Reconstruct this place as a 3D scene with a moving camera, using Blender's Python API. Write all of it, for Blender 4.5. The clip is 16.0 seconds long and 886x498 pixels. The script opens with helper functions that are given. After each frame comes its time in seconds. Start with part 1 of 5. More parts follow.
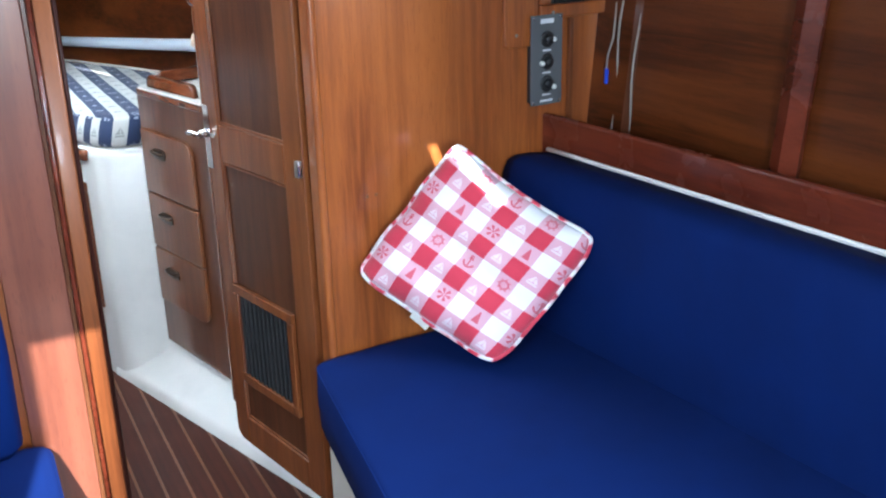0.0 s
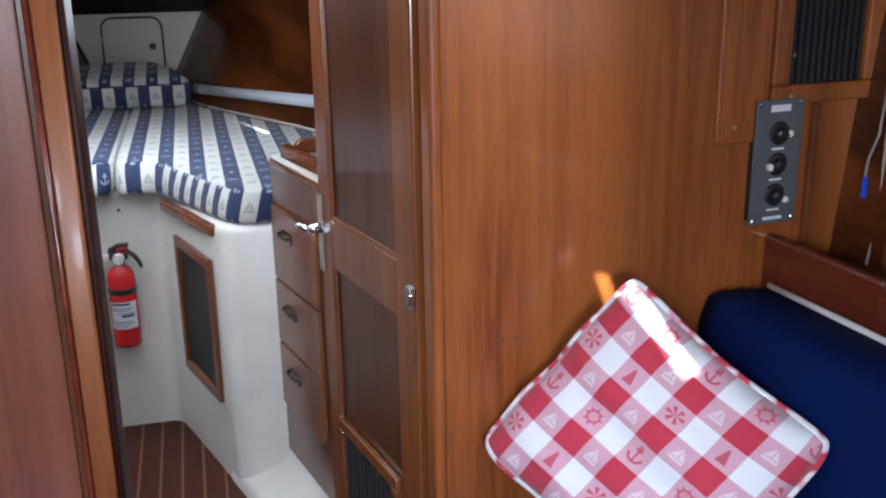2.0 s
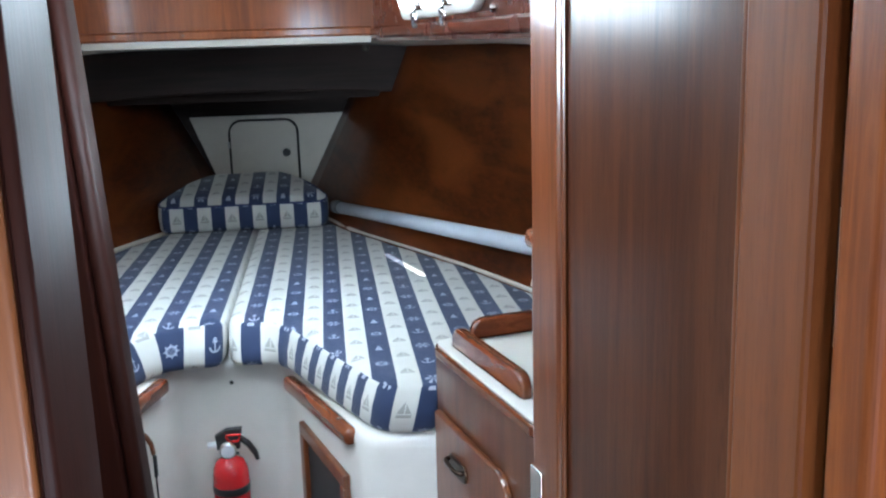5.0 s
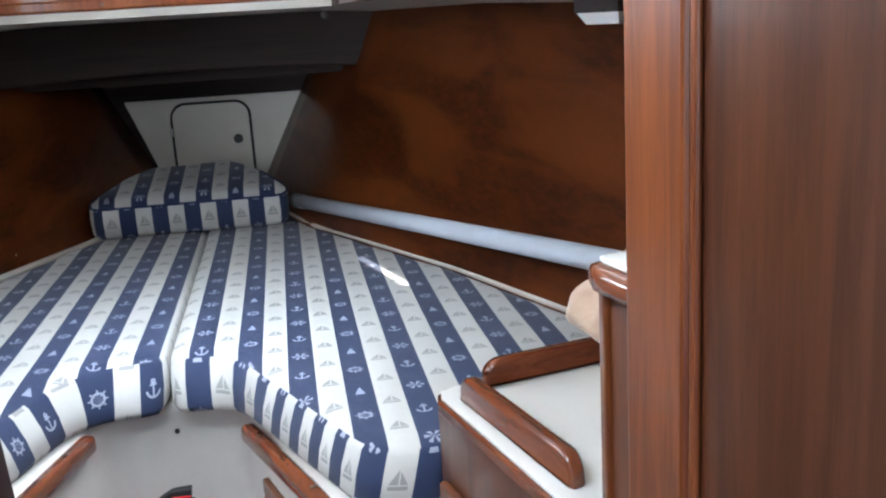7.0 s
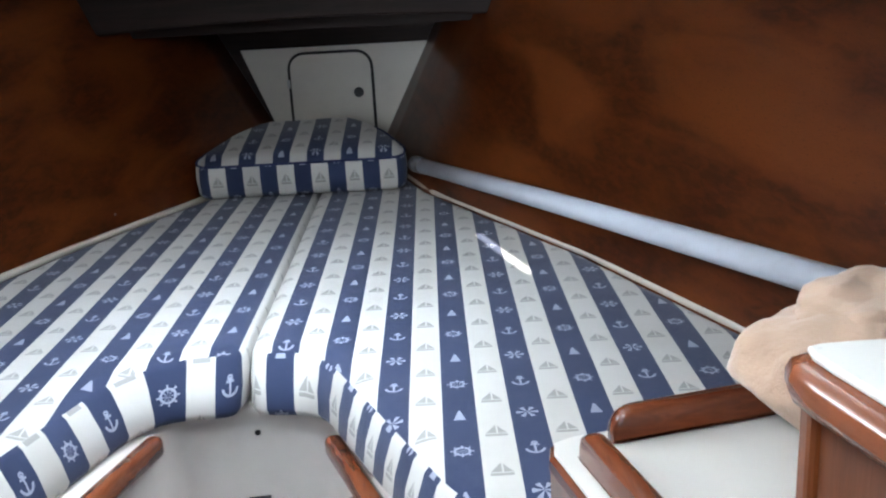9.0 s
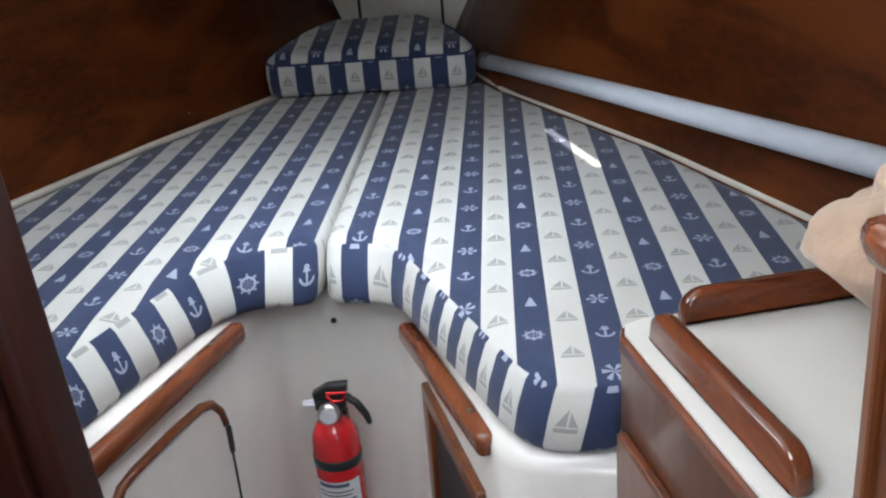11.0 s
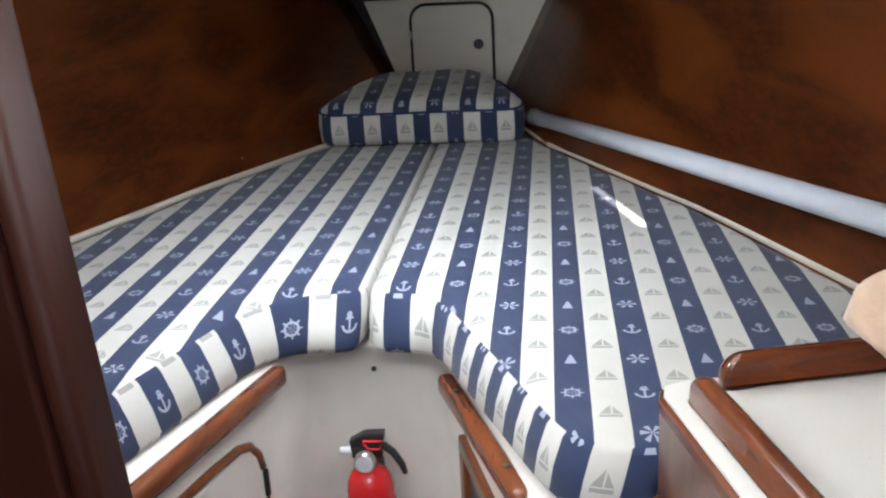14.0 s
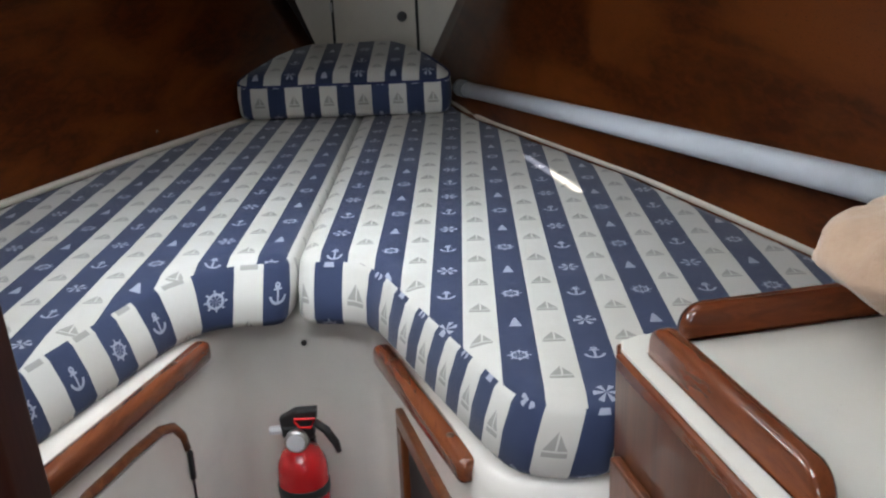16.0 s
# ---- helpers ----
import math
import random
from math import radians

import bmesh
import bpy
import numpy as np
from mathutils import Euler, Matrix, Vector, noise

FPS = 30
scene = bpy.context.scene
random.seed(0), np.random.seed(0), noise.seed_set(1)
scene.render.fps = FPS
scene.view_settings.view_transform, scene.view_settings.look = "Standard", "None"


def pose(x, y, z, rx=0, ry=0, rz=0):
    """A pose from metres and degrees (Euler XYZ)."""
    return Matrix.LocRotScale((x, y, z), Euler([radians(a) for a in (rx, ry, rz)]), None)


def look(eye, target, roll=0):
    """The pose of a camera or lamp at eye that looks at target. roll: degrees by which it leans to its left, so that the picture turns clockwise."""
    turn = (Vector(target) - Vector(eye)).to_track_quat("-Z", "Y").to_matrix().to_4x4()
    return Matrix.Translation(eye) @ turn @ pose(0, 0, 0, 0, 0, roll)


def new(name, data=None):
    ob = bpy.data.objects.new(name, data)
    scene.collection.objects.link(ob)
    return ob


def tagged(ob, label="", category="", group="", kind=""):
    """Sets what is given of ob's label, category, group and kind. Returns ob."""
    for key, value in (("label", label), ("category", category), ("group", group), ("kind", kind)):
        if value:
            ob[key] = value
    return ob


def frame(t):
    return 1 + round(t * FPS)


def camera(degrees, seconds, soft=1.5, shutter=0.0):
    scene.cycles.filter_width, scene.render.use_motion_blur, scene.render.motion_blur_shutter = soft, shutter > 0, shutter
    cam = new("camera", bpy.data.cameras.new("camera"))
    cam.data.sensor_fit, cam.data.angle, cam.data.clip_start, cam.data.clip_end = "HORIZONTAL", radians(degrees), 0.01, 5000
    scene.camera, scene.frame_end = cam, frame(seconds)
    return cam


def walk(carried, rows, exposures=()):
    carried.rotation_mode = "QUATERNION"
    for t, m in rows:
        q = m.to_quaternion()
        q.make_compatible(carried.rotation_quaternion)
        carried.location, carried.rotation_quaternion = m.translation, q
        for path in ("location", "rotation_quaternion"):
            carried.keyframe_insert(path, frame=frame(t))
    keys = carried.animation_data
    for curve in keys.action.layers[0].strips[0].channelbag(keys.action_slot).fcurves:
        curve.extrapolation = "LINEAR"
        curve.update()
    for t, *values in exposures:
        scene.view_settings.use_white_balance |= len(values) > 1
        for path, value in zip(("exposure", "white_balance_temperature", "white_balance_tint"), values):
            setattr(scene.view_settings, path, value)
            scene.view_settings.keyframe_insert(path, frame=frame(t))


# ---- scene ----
cam = camera(49.3, 16.0, 2.2)
PATH = [
    (0, (-0.118, -0.226, 1.604), (0.752, 1.442, 0.926), -1.4),
    (0.5, (-0.079, -0.14, 1.571), (0.86, 1.509, 0.939), -2.1),
    (1, (-0.011, 0.025, 1.555), (0.91, 1.67, 0.888), -6.0),
    (1.5, (0.11, 0.169, 1.565), (0.902, 1.89, 0.922), -3.2),
    (2, (0.275, 0.353, 1.581), (0.749, 2.207, 1.0), -0.9),
    (2.5, (0.319, 0.437, 1.631), (0.587, 2.349, 1.107), -0.2),
    (3, (0.275, 0.546, 1.656), (0.47, 2.485, 1.206), 1.0),
    (3.5, (0.23, 0.724, 1.638), (0.518, 2.658, 1.215), 0.6),
    (4, (0.218, 0.853, 1.632), (0.558, 2.77, 1.174), -0.6),
    (4.5, (0.276, 1.067, 1.639), (0.494, 3.01, 1.216), -1.5),
    (7, (0.286, 1.735, 1.606), (0.581, 3.652, 1.121), -3.4),
    (7.5, (0.315, 1.867, 1.624), (0.630, 3.814, 1.27), -1.9),
    (8, (0.360, 2.007, 1.634), (0.5545, 3.965, 1.277), -3.8),
    (8.5, (0.352, 2.034, 1.625), (0.483, 3.986, 1.204), -2.1),
    (9, (0.356, 2.061, 1.594), (0.361, 3.977, 1.022), -3.2),
    (9.5, (0.347, 2.053, 1.563), (0.253, 3.898, 0.797), -6.1),
    (12, (0.344, 2.015, 1.591), (0.138, 3.883, 0.907), -2.5),
    (12.5, (0.347, 2.007, 1.592), (0.132, 3.893, 0.962), -0.9),
    (13, (0.351, 2.023, 1.591), (0.146, 3.901, 0.934), -3.1),
    (13.5, (0.34, 2.011, 1.591), (0.12, 3.89, 0.941), -2.7),
    (14, (0.346, 2.018, 1.588), (0.121, 3.898, 0.944), -3.3),
    (14.5, (0.358, 2.023, 1.577), (0.114, 3.898, 0.923), -3.9),
    (15, (0.36, 2.028, 1.573), (0.116, 3.892, 0.89), -4.1),
    (15.5, (0.345, 2.039, 1.55), (0.146, 3.888, 0.813), -2.1),
    (16, (0.309, 2.077, 1.518), (0.253, 3.961, 0.851), -2.5),
]
EXPOSURES = ((0.0, 2.42, 5500, 4), (0.5, 2.20, 5500, 6), (1.0, 2.14, 5600, 7), (2.0, 1.86, 5850, 11), (3.0, 1.86, 5600, 7), (4.0, 2.08, 5500, 4), (4.5, 2.08, 5450, 3), (7.0, 2.10, 5850, 10), (8.5, 2.18, 5850, 10), (9.5, 2.12, 6000, 10), (12.0, 1.74, 6250, 11), (12.5, 1.90, 6350, 11), (13.0, 2.07, 6400, 11), (14.0, 2.16, 6400, 11), (15.0, 2.21, 6400, 11), (15.5, 2.07, 6450, 11), (16.0, 1.58, 6400, 11))
SUN_POWER, HATCH_W, SIDE_W, PORT_W, FORE_W, PASS_W, DOOR_W, PANE = 5.0, 11.5, 4.6, 2.4, 0.96, 0.32, 11.0, 5.2
walk(cam, [(t, look(eye, target, roll)) for t, eye, target, roll in PATH], EXPOSURES)


# ---- world, sun, window light ----
SUN_WAY = Vector((0.20, 0.80, -0.57)).normalized()
world = bpy.data.worlds.new("sky")
scene.world = world
world.use_nodes = True
sky = world.node_tree.nodes.new("ShaderNodeTexSky")
sky.sky_type, sky.sun_disc = "NISHITA", False
sky.sun_elevation = math.asin(-SUN_WAY.z)
sky.sun_rotation = math.atan2(-SUN_WAY.x, -SUN_WAY.y)
world.node_tree.links.new(sky.outputs[0], world.node_tree.nodes["Background"].inputs[0])
world.node_tree.nodes["Background"].inputs[1].default_value = 0.08


def sun(strength, degrees):
    data = bpy.data.lights.new("sun", "SUN")
    data.energy, data.angle, data.color = strength, radians(degrees), (1.0, 0.93, 0.82)
    ob = new("sun", data)
    ob.matrix_world = look((0, 0, 6), Vector((0, 0, 6)) + SUN_WAY)


def window_light(eye, target, wide, high, watts, spread_angle=160, colour=(0.84, 0.92, 1.0)):
    data = bpy.data.lights.new("window_light", "AREA")
    data.shape, data.size, data.size_y = "RECTANGLE", wide, high
    data.energy, data.color, data.spread = watts, colour, radians(spread_angle)
    ob = new("window_light", data)
    ob.matrix_world = look(eye, target)


sun(SUN_POWER, 0.5)
# companionway, main hatch, saloon windows, passage hatch; forward hatch lamp is an added fill
window_light((0.0, -1.69, 1.60), (0.25, 1.85, 1.15), 0.62, 0.52, DOOR_W, 150)
window_light((-0.47, -0.23, 1.925), (-0.25, 0.3, 0), 0.15, 0.80, HATCH_W, 140)
window_light((1.025, 0.75, 1.77), (-0.5, 0.85, 0.7), 1.5, 0.16, SIDE_W, 150)
window_light((-1.025, 0.4, 1.77), (0.9, 1.0, 0.9), 1.5, 0.16, PORT_W, 150)
window_light((0.10, 2.36, 1.868), (0.10, 2.45, 0), 0.36, 0.36, PASS_W, 120)
window_light((0.0, 3.62, 1.868), (0.0, 3.75, 0), 0.36, 0.36, FORE_W, 104)

# ---- materials ----


class Nodes:
    """A short way to write node maths."""

    def __init__(self, name):
        self.mat = bpy.data.materials.new(name)
        self.mat.use_nodes = True
        self.tree = self.mat.node_tree
        self.bsdf = self.tree.nodes["Principled BSDF"]

    def node(self, kind, **inputs):
        n = self.tree.nodes.new(kind)
        for key, value in inputs.items():
            self.feed(n.inputs[key.replace("_", " ")], value)
        return n

    def feed(self, socket, value):
        if isinstance(value, bpy.types.NodeSocket):
            self.tree.links.new(value, socket)
        else:
            socket.default_value = value

    def m(self, op, a, b=0.0, c=0.0):
        n = self.tree.nodes.new("ShaderNodeMath")
        n.operation = op
        for socket, value in zip(n.inputs, (a, b, c)):
            self.feed(socket, value)
        return n.outputs[0]

    def mix(self, fac, a, b):
        n = self.tree.nodes.new("ShaderNodeMix")
        n.data_type = "RGBA"
        self.feed(n.inputs[0], fac)
        for socket, value in ((n.inputs[6], a), (n.inputs[7], b)):
            self.feed(socket, (*value, 1) if isinstance(value, tuple) else value)
        return n.outputs[2]

    def ramp(self, fac, lo, hi):
        n = self.tree.nodes.new("ShaderNodeMapRange")
        n.interpolation_type = "SMOOTHSTEP"
        self.feed(n.inputs[0], fac)
        n.inputs[1].default_value, n.inputs[2].default_value = lo, hi
        return n.outputs[0]

    def coords(self, scale, which="Object"):
        tex = self.tree.nodes.new("ShaderNodeTexCoord")
        n = self.tree.nodes.new("ShaderNodeMapping")
        n.inputs["Scale"].default_value = scale
        self.tree.links.new(tex.outputs[which], n.inputs["Vector"])
        return n.outputs[0]

    def noise(self, vector, scale, detail=4.0, rough=0.55, warp=0.0):
        n = self.node("ShaderNodeTexNoise", Vector=vector, Scale=scale, Detail=detail, Roughness=rough, Distortion=warp)
        return n.outputs[0]

    def bump(self, height, strength, distance):
        n = self.node("ShaderNodeBump", Height=height, Strength=strength, Distance=distance)
        self.feed(self.bsdf.inputs["Normal"], n.outputs[0])

    def set(self, **inputs):
        for key, value in inputs.items():
            if isinstance(value, tuple) and len(value) == 3:
                value = (*value, 1)
            self.feed(self.bsdf.inputs[key.replace("_", " ")], value)
        return self.mat


def wood(name, pale, mid, dark, along="z", rough=0.34, coat=0.6, figure=1.0, film=0.11, spec=0.4, fine=1.0):
    """Varnished hardwood with long grain, pores and cloudy figure."""
    n = Nodes(name)
    short, long = 1.0, 0.06
    scale = {"x": (long, short, short), "y": (short, long, short), "z": (short, short, long)}[along]
    v = n.coords(scale)
    cloud = n.noise(v, 7.0, 3.0, 0.5, 0.6)
    grain = n.noise(v, 60.0, 6.0, 0.6, 0.8)
    pore = n.noise(v, 320.0, 2.0, 0.7)
    vein = n.noise(n.coords(tuple(1.0 if k == short else 0.03 for k in scale)), 15.0, 3.0, 0.5, 1.2)
    fleck = n.noise(n.coords(tuple(1.0 if k == short else 0.16 for k in scale)), 190.0, 1.0, 0.5)
    stain = n.noise(n.coords((1, 1, 1)), 2.3, 3.0, 0.5)
    col = n.mix(n.ramp(grain, 0.3, 0.72), dark, mid)
    col = n.mix(n.m("MULTIPLY", n.ramp(cloud, 0.35, 0.7), 0.75 * figure), col, pale)
    col = n.mix(n.m("MULTIPLY", n.ramp(vein, 0.48, 0.70), 0.30 * figure * fine), col, dark)
    col = n.mix(n.m("MULTIPLY", n.ramp(pore, 0.56, 0.72), 0.35), col, dark)
    col = n.mix(n.m("MULTIPLY", n.ramp(fleck, 0.60, 0.74), 0.25 * fine), col, dark)
    col = n.mix(n.m("MULTIPLY", n.ramp(stain, 0.5, 0.75), 0.3), col, dark)
    gloss = n.m("MULTIPLY_ADD", n.noise(n.coords((1, 1, 1)), 9.0), 0.16, rough - 0.06)
    n.bump(n.m("ADD", n.m("MULTIPLY", grain, 0.6), pore), 0.10, 0.0015)
    return n.set(Base_Color=col, Roughness=gloss, Coat_Weight=coat, Coat_Roughness=film, Specular_IOR_Level=spec)


def plain(name, colour, rough=0.5, metal=0.0, grime=0.12, bump=0.0, scale=30.0, coat=0.0):
    """Paint, plastic or metal with slight grime and unevenness."""
    n = Nodes(name)
    v = n.coords((1, 1, 1))
    dirt = n.noise(v, 4.0, 5.0, 0.6)
    fine = n.noise(v, scale * 8, 3.0)
    worn = tuple(c * (1 - 2.2 * grime) for c in colour)
    col = n.mix(n.ramp(dirt, 0.42, 0.75), colour, worn)
    if bump:
        n.bump(fine, bump, 0.001)
    return n.set(Base_Color=col, Roughness=n.m("MULTIPLY_ADD", fine, 0.12, max(0.02, rough - 0.06)), Metallic=metal, Coat_Weight=coat)


def motif_masks(n, cu, cv):
    """Small woven nautical figures round (cu, cv) = (0, 0), in metres."""
    def both(a, b):
        return n.m("MULTIPLY", a, b)

    def either(a, b):
        return n.m("MAXIMUM", a, b)

    def below(a, b):
        return n.m("LESS_THAN", a, b)

    def near(a, b, d):
        return below(n.m("ABSOLUTE", n.m("SUBTRACT", a, b)), d)

    def dist(x, y):
        return n.m("SQRT", n.m("ADD", n.m("MULTIPLY", x, x), n.m("MULTIPLY", y, y)))

    r = dist(cu, cv)
    turn = n.m("ARCTAN2", cv, cu)
    wheel = either(near(r, 0.0105, 0.0018), both(below(r, 0.0165), n.m("GREATER_THAN", n.m("COSINE", n.m("MULTIPLY", turn, 8.0)), 0.72)))
    star = both(below(r, 0.0165), n.m("GREATER_THAN", n.m("ABSOLUTE", n.m("COSINE", n.m("MULTIPLY", turn, 3.0))), 0.72))
    tower = both(below(n.m("ABSOLUTE", cv), 0.015), below(n.m("ABSOLUTE", cu), n.m("MULTIPLY_ADD", cv, -0.26, 0.0055)))
    stem = both(below(n.m("ABSOLUTE", cu), 0.0017), below(n.m("ABSOLUTE", cv), 0.014))
    arc = both(near(dist(cu, n.m("ADD", cv, 0.001)), 0.0125, 0.0022), below(cv, -0.002))
    ring = near(dist(cu, n.m("SUBTRACT", cv, 0.0135)), 0.0035, 0.0014)
    bar = both(below(n.m("ABSOLUTE", cu), 0.007), near(cv, 0.008, 0.0014))
    anchor = either(either(stem, arc), either(ring, bar))
    sail = both(both(n.m("GREATER_THAN", cv, -0.005), below(n.m("ABSOLUTE", cu), n.m("MULTIPLY_ADD", cv, -0.62, 0.0092))), n.m("GREATER_THAN", n.m("ABSOLUTE", n.m("SUBTRACT", cu, 0.001)), 0.001))
    hull = both(near(cv, -0.0095, 0.0026), below(n.m("ABSOLUTE", cu), 0.0125))
    boat = either(sail, hull)
    return wheel, star, tower, anchor, boat


def weave(n, strength=0.25):
    """A woven relief from fine crossed threads."""
    v = n.coords((1, 1, 1), "UV")
    sep = n.node("ShaderNodeSeparateXYZ", Vector=v)
    a = n.m("SINE", n.m("MULTIPLY", sep.outputs[0], 5200.0))
    b = n.m("SINE", n.m("MULTIPLY", sep.outputs[1], 5200.0))
    crease = n.noise(n.coords((1, 1, 1)), 14.0, 4.0, 0.55)
    n.bump(n.m("ADD", n.m("MULTIPLY", n.m("MULTIPLY", a, b), 0.08), n.m("MULTIPLY", crease, 4.0)), strength, 0.002)
    return sep


RISE = 0.1085  # from one row of woven figures to the next


def striped_fabric():
    """Navy and white stripes with woven nautical figures, in metres of UV."""
    n = Nodes("striped_fabric")
    sep = weave(n, 0.3)
    pitch, rise = 0.1, RISE
    u = n.m("DIVIDE", sep.outputs[0], pitch)
    iu, fu = n.m("FLOOR", u), n.m("FRACT", u)
    blue = n.m("LESS_THAN", fu, 0.5)
    v = n.m("DIVIDE", sep.outputs[1], rise)
    iv = n.m("FLOOR", v)
    cv = n.m("MULTIPLY", n.m("SUBTRACT", n.m("FRACT", v), 0.5), rise)
    cu = n.m("MULTIPLY", n.m("SUBTRACT", fu, 0.25), pitch)
    wheel, star, tower, anchor, _ = motif_masks(n, cu, cv)
    eu, ev = (n.m("FLOORED_MODULO", a, 2.0) for a in (iu, iv))
    first = n.m("ADD", n.m("MULTIPLY", wheel, ev), n.m("MULTIPLY", tower, n.m("SUBTRACT", 1.0, ev)))
    other = n.m("ADD", n.m("MULTIPLY", anchor, ev), n.m("MULTIPLY", star, n.m("SUBTRACT", 1.0, ev)))
    figure = n.m("ADD", n.m("MULTIPLY", first, eu), n.m("MULTIPLY", other, n.m("SUBTRACT", 1.0, eu)))
    half = n.m("ADD", v, 0.5)
    cv2 = n.m("MULTIPLY", n.m("SUBTRACT", n.m("FRACT", half), 0.5), rise * 0.8)
    cu2 = n.m("MULTIPLY", n.m("SUBTRACT", fu, 0.75), pitch * 0.8)
    *_, boat = motif_masks(n, cu2, cv2)
    faded = n.noise(n.coords((1, 1, 1)), 5.0)
    white = n.mix(n.ramp(faded, 0.4, 0.8), (0.55, 0.54, 0.505), (0.49, 0.475, 0.43))
    navy = n.mix(n.ramp(faded, 0.35, 0.8), (0.014, 0.026, 0.074), (0.025, 0.040, 0.100))
    pale = n.mix(n.m("MULTIPLY", boat, 0.6), white, (0.17, 0.17, 0.16))
    deep = n.mix(n.m("MULTIPLY", figure, 0.62), navy, (0.48, 0.51, 0.62))
    return n.set(Base_Color=n.mix(blue, pale, deep), Roughness=0.82, Sheen_Weight=0.15)


def checked_fabric():
    """Red and white gingham with small nautical figures, in metres of UV."""
    n = Nodes("checked_fabric")
    sep = weave(n, 0.35)
    pitches, offsets = (0.100, 0.0925), (-0.003, 0.011)
    parts, fracs = [], []
    for k in (0, 1):
        f = n.m("FRACT", n.m("DIVIDE", n.m("ADD", sep.outputs[k], offsets[k]), pitches[k]))
        fracs.append(f)
        parts.append(n.m("LESS_THAN", f, 0.5))
    cu, cu_b = (n.m("MULTIPLY", n.m("SUBTRACT", fracs[0], c), pitches[0]) for c in (0.75, 0.25))
    cv, cv_b = (n.m("MULTIPLY", n.m("SUBTRACT", fracs[1], c), pitches[1]) for c in (0.25, 0.75))
    wheel, star, tower, anchor, _ = motif_masks(n, cv, cu)
    *_, boat = motif_masks(n, cv_b, cu_b)
    odd, odd_v = (n.m("FLOORED_MODULO", n.m("FLOOR", n.m("DIVIDE", n.m("ADD", sep.outputs[k], offsets[k]), pitches[k])), 2.0) for k in (0, 1))
    wheel = n.m("ADD", n.m("MULTIPLY", wheel, odd_v), n.m("MULTIPLY", anchor, n.m("SUBTRACT", 1.0, odd_v)))
    star = n.m("ADD", n.m("MULTIPLY", tower, odd_v), n.m("MULTIPLY", star, n.m("SUBTRACT", 1.0, odd_v)))
    red_figure = n.m("ADD", n.m("MULTIPLY", wheel, odd), n.m("MULTIPLY", star, n.m("SUBTRACT", 1.0, odd)))
    red, pink, white = (0.52, 0.030, 0.062), (0.62, 0.34, 0.41), (0.76, 0.75, 0.77)
    pink_a = n.mix(n.m("MULTIPLY", red_figure, 0.8), pink, red)
    pink_b = n.mix(n.m("MULTIPLY", boat, 0.55), pink, white)
    col = n.mix(parts[0], n.mix(parts[1], white, pink_a), n.mix(parts[1], pink_b, red))
    return n.set(Base_Color=col, Roughness=0.85, Sheen_Weight=0.2)


def checked_piping():
    """Bias-cut checked cloth round the pillow's cord: red, pink and white by turns."""
    n = Nodes("checked_piping")
    v = n.coords((1, 1, 1))
    turn = n.noise(v, 26.0, 1.0, 0.4)
    col = n.mix(n.ramp(turn, 0.44, 0.50), (0.50, 0.045, 0.08), (0.70, 0.45, 0.50))
    col = n.mix(n.ramp(turn, 0.50, 0.56), col, (0.76, 0.74, 0.75))
    return n.set(Base_Color=col, Roughness=0.85)


def canvas(name, colour):
    n = Nodes(name)
    fade = n.noise(n.coords((1, 1, 1)), 3.0, 4.0)
    fine = n.noise(n.coords((1, 1, 1)), 900.0, 2.0)
    crease = n.noise(n.coords((1, 1, 1)), 6.0, 3.0)
    n.bump(n.m("ADD", n.m("MULTIPLY", fine, 0.12), n.m("MULTIPLY", crease, 2.5)), 0.3, 0.003)
    return n.set(Base_Color=n.mix(n.ramp(fade, 0.35, 0.75), colour, tuple(c * 0.78 for c in colour)), Roughness=0.9, Specular_IOR_Level=0.12)


def fleece():
    n = Nodes("beige_fleece")
    v = n.coords((1, 1, 1))
    tuft = n.noise(v, 130.0, 4.0, 0.7)
    col = n.mix(n.ramp(n.noise(v, 10.0), 0.35, 0.7), (0.61, 0.44, 0.315), (0.47, 0.325, 0.225))
    n.bump(tuft, 0.55, 0.004)
    return n.set(Base_Color=col, Roughness=0.95, Sheen_Weight=0.4)


TEAK = wood("varnished_teak", (0.40, 0.122, 0.028), (0.315, 0.088, 0.018), (0.16, 0.039, 0.009))
TEAK_DARK = wood("dark_panel_teak", (0.120, 0.042, 0.016), (0.084, 0.027, 0.010), (0.040, 0.012, 0.005), coat=0.7, film=0.19, spec=0.15)
MAHOGANY = wood("red_mahogany_panel", (0.165, 0.050, 0.027), (0.120, 0.032, 0.017), (0.060, 0.015, 0.009), figure=1.4, coat=0.8)
STILE = wood("teak_trim", (0.27, 0.090, 0.024), (0.20, 0.058, 0.015), (0.10, 0.026, 0.008), figure=0.7, coat=0.9, film=0.12, spec=0.25)
TRIM_Y = wood("teak_trim_lengthwise", (0.24, 0.072, 0.026), (0.17, 0.045, 0.016), (0.085, 0.021, 0.009), along="y", rough=0.2, coat=0.6)
TRIM_X = wood("teak_trim_crosswise", (0.24, 0.072, 0.026), (0.17, 0.045, 0.016), (0.085, 0.021, 0.009), along="x", rough=0.2, coat=0.6)
HULL_WOOD = wood("hull_lining_veneer", (0.150, 0.038, 0.0075), (0.084, 0.019, 0.004), (0.032, 0.0075, 0.002), along="y", rough=0.34, coat=0.22, figure=1.2, spec=0.25, fine=0.0)
TRUNK_WOOD = wood("coachroof_veneer", (0.36, 0.100, 0.020), (0.27, 0.070, 0.013), (0.15, 0.035, 0.008), along="z", rough=0.42, coat=0.22, spec=0.25)
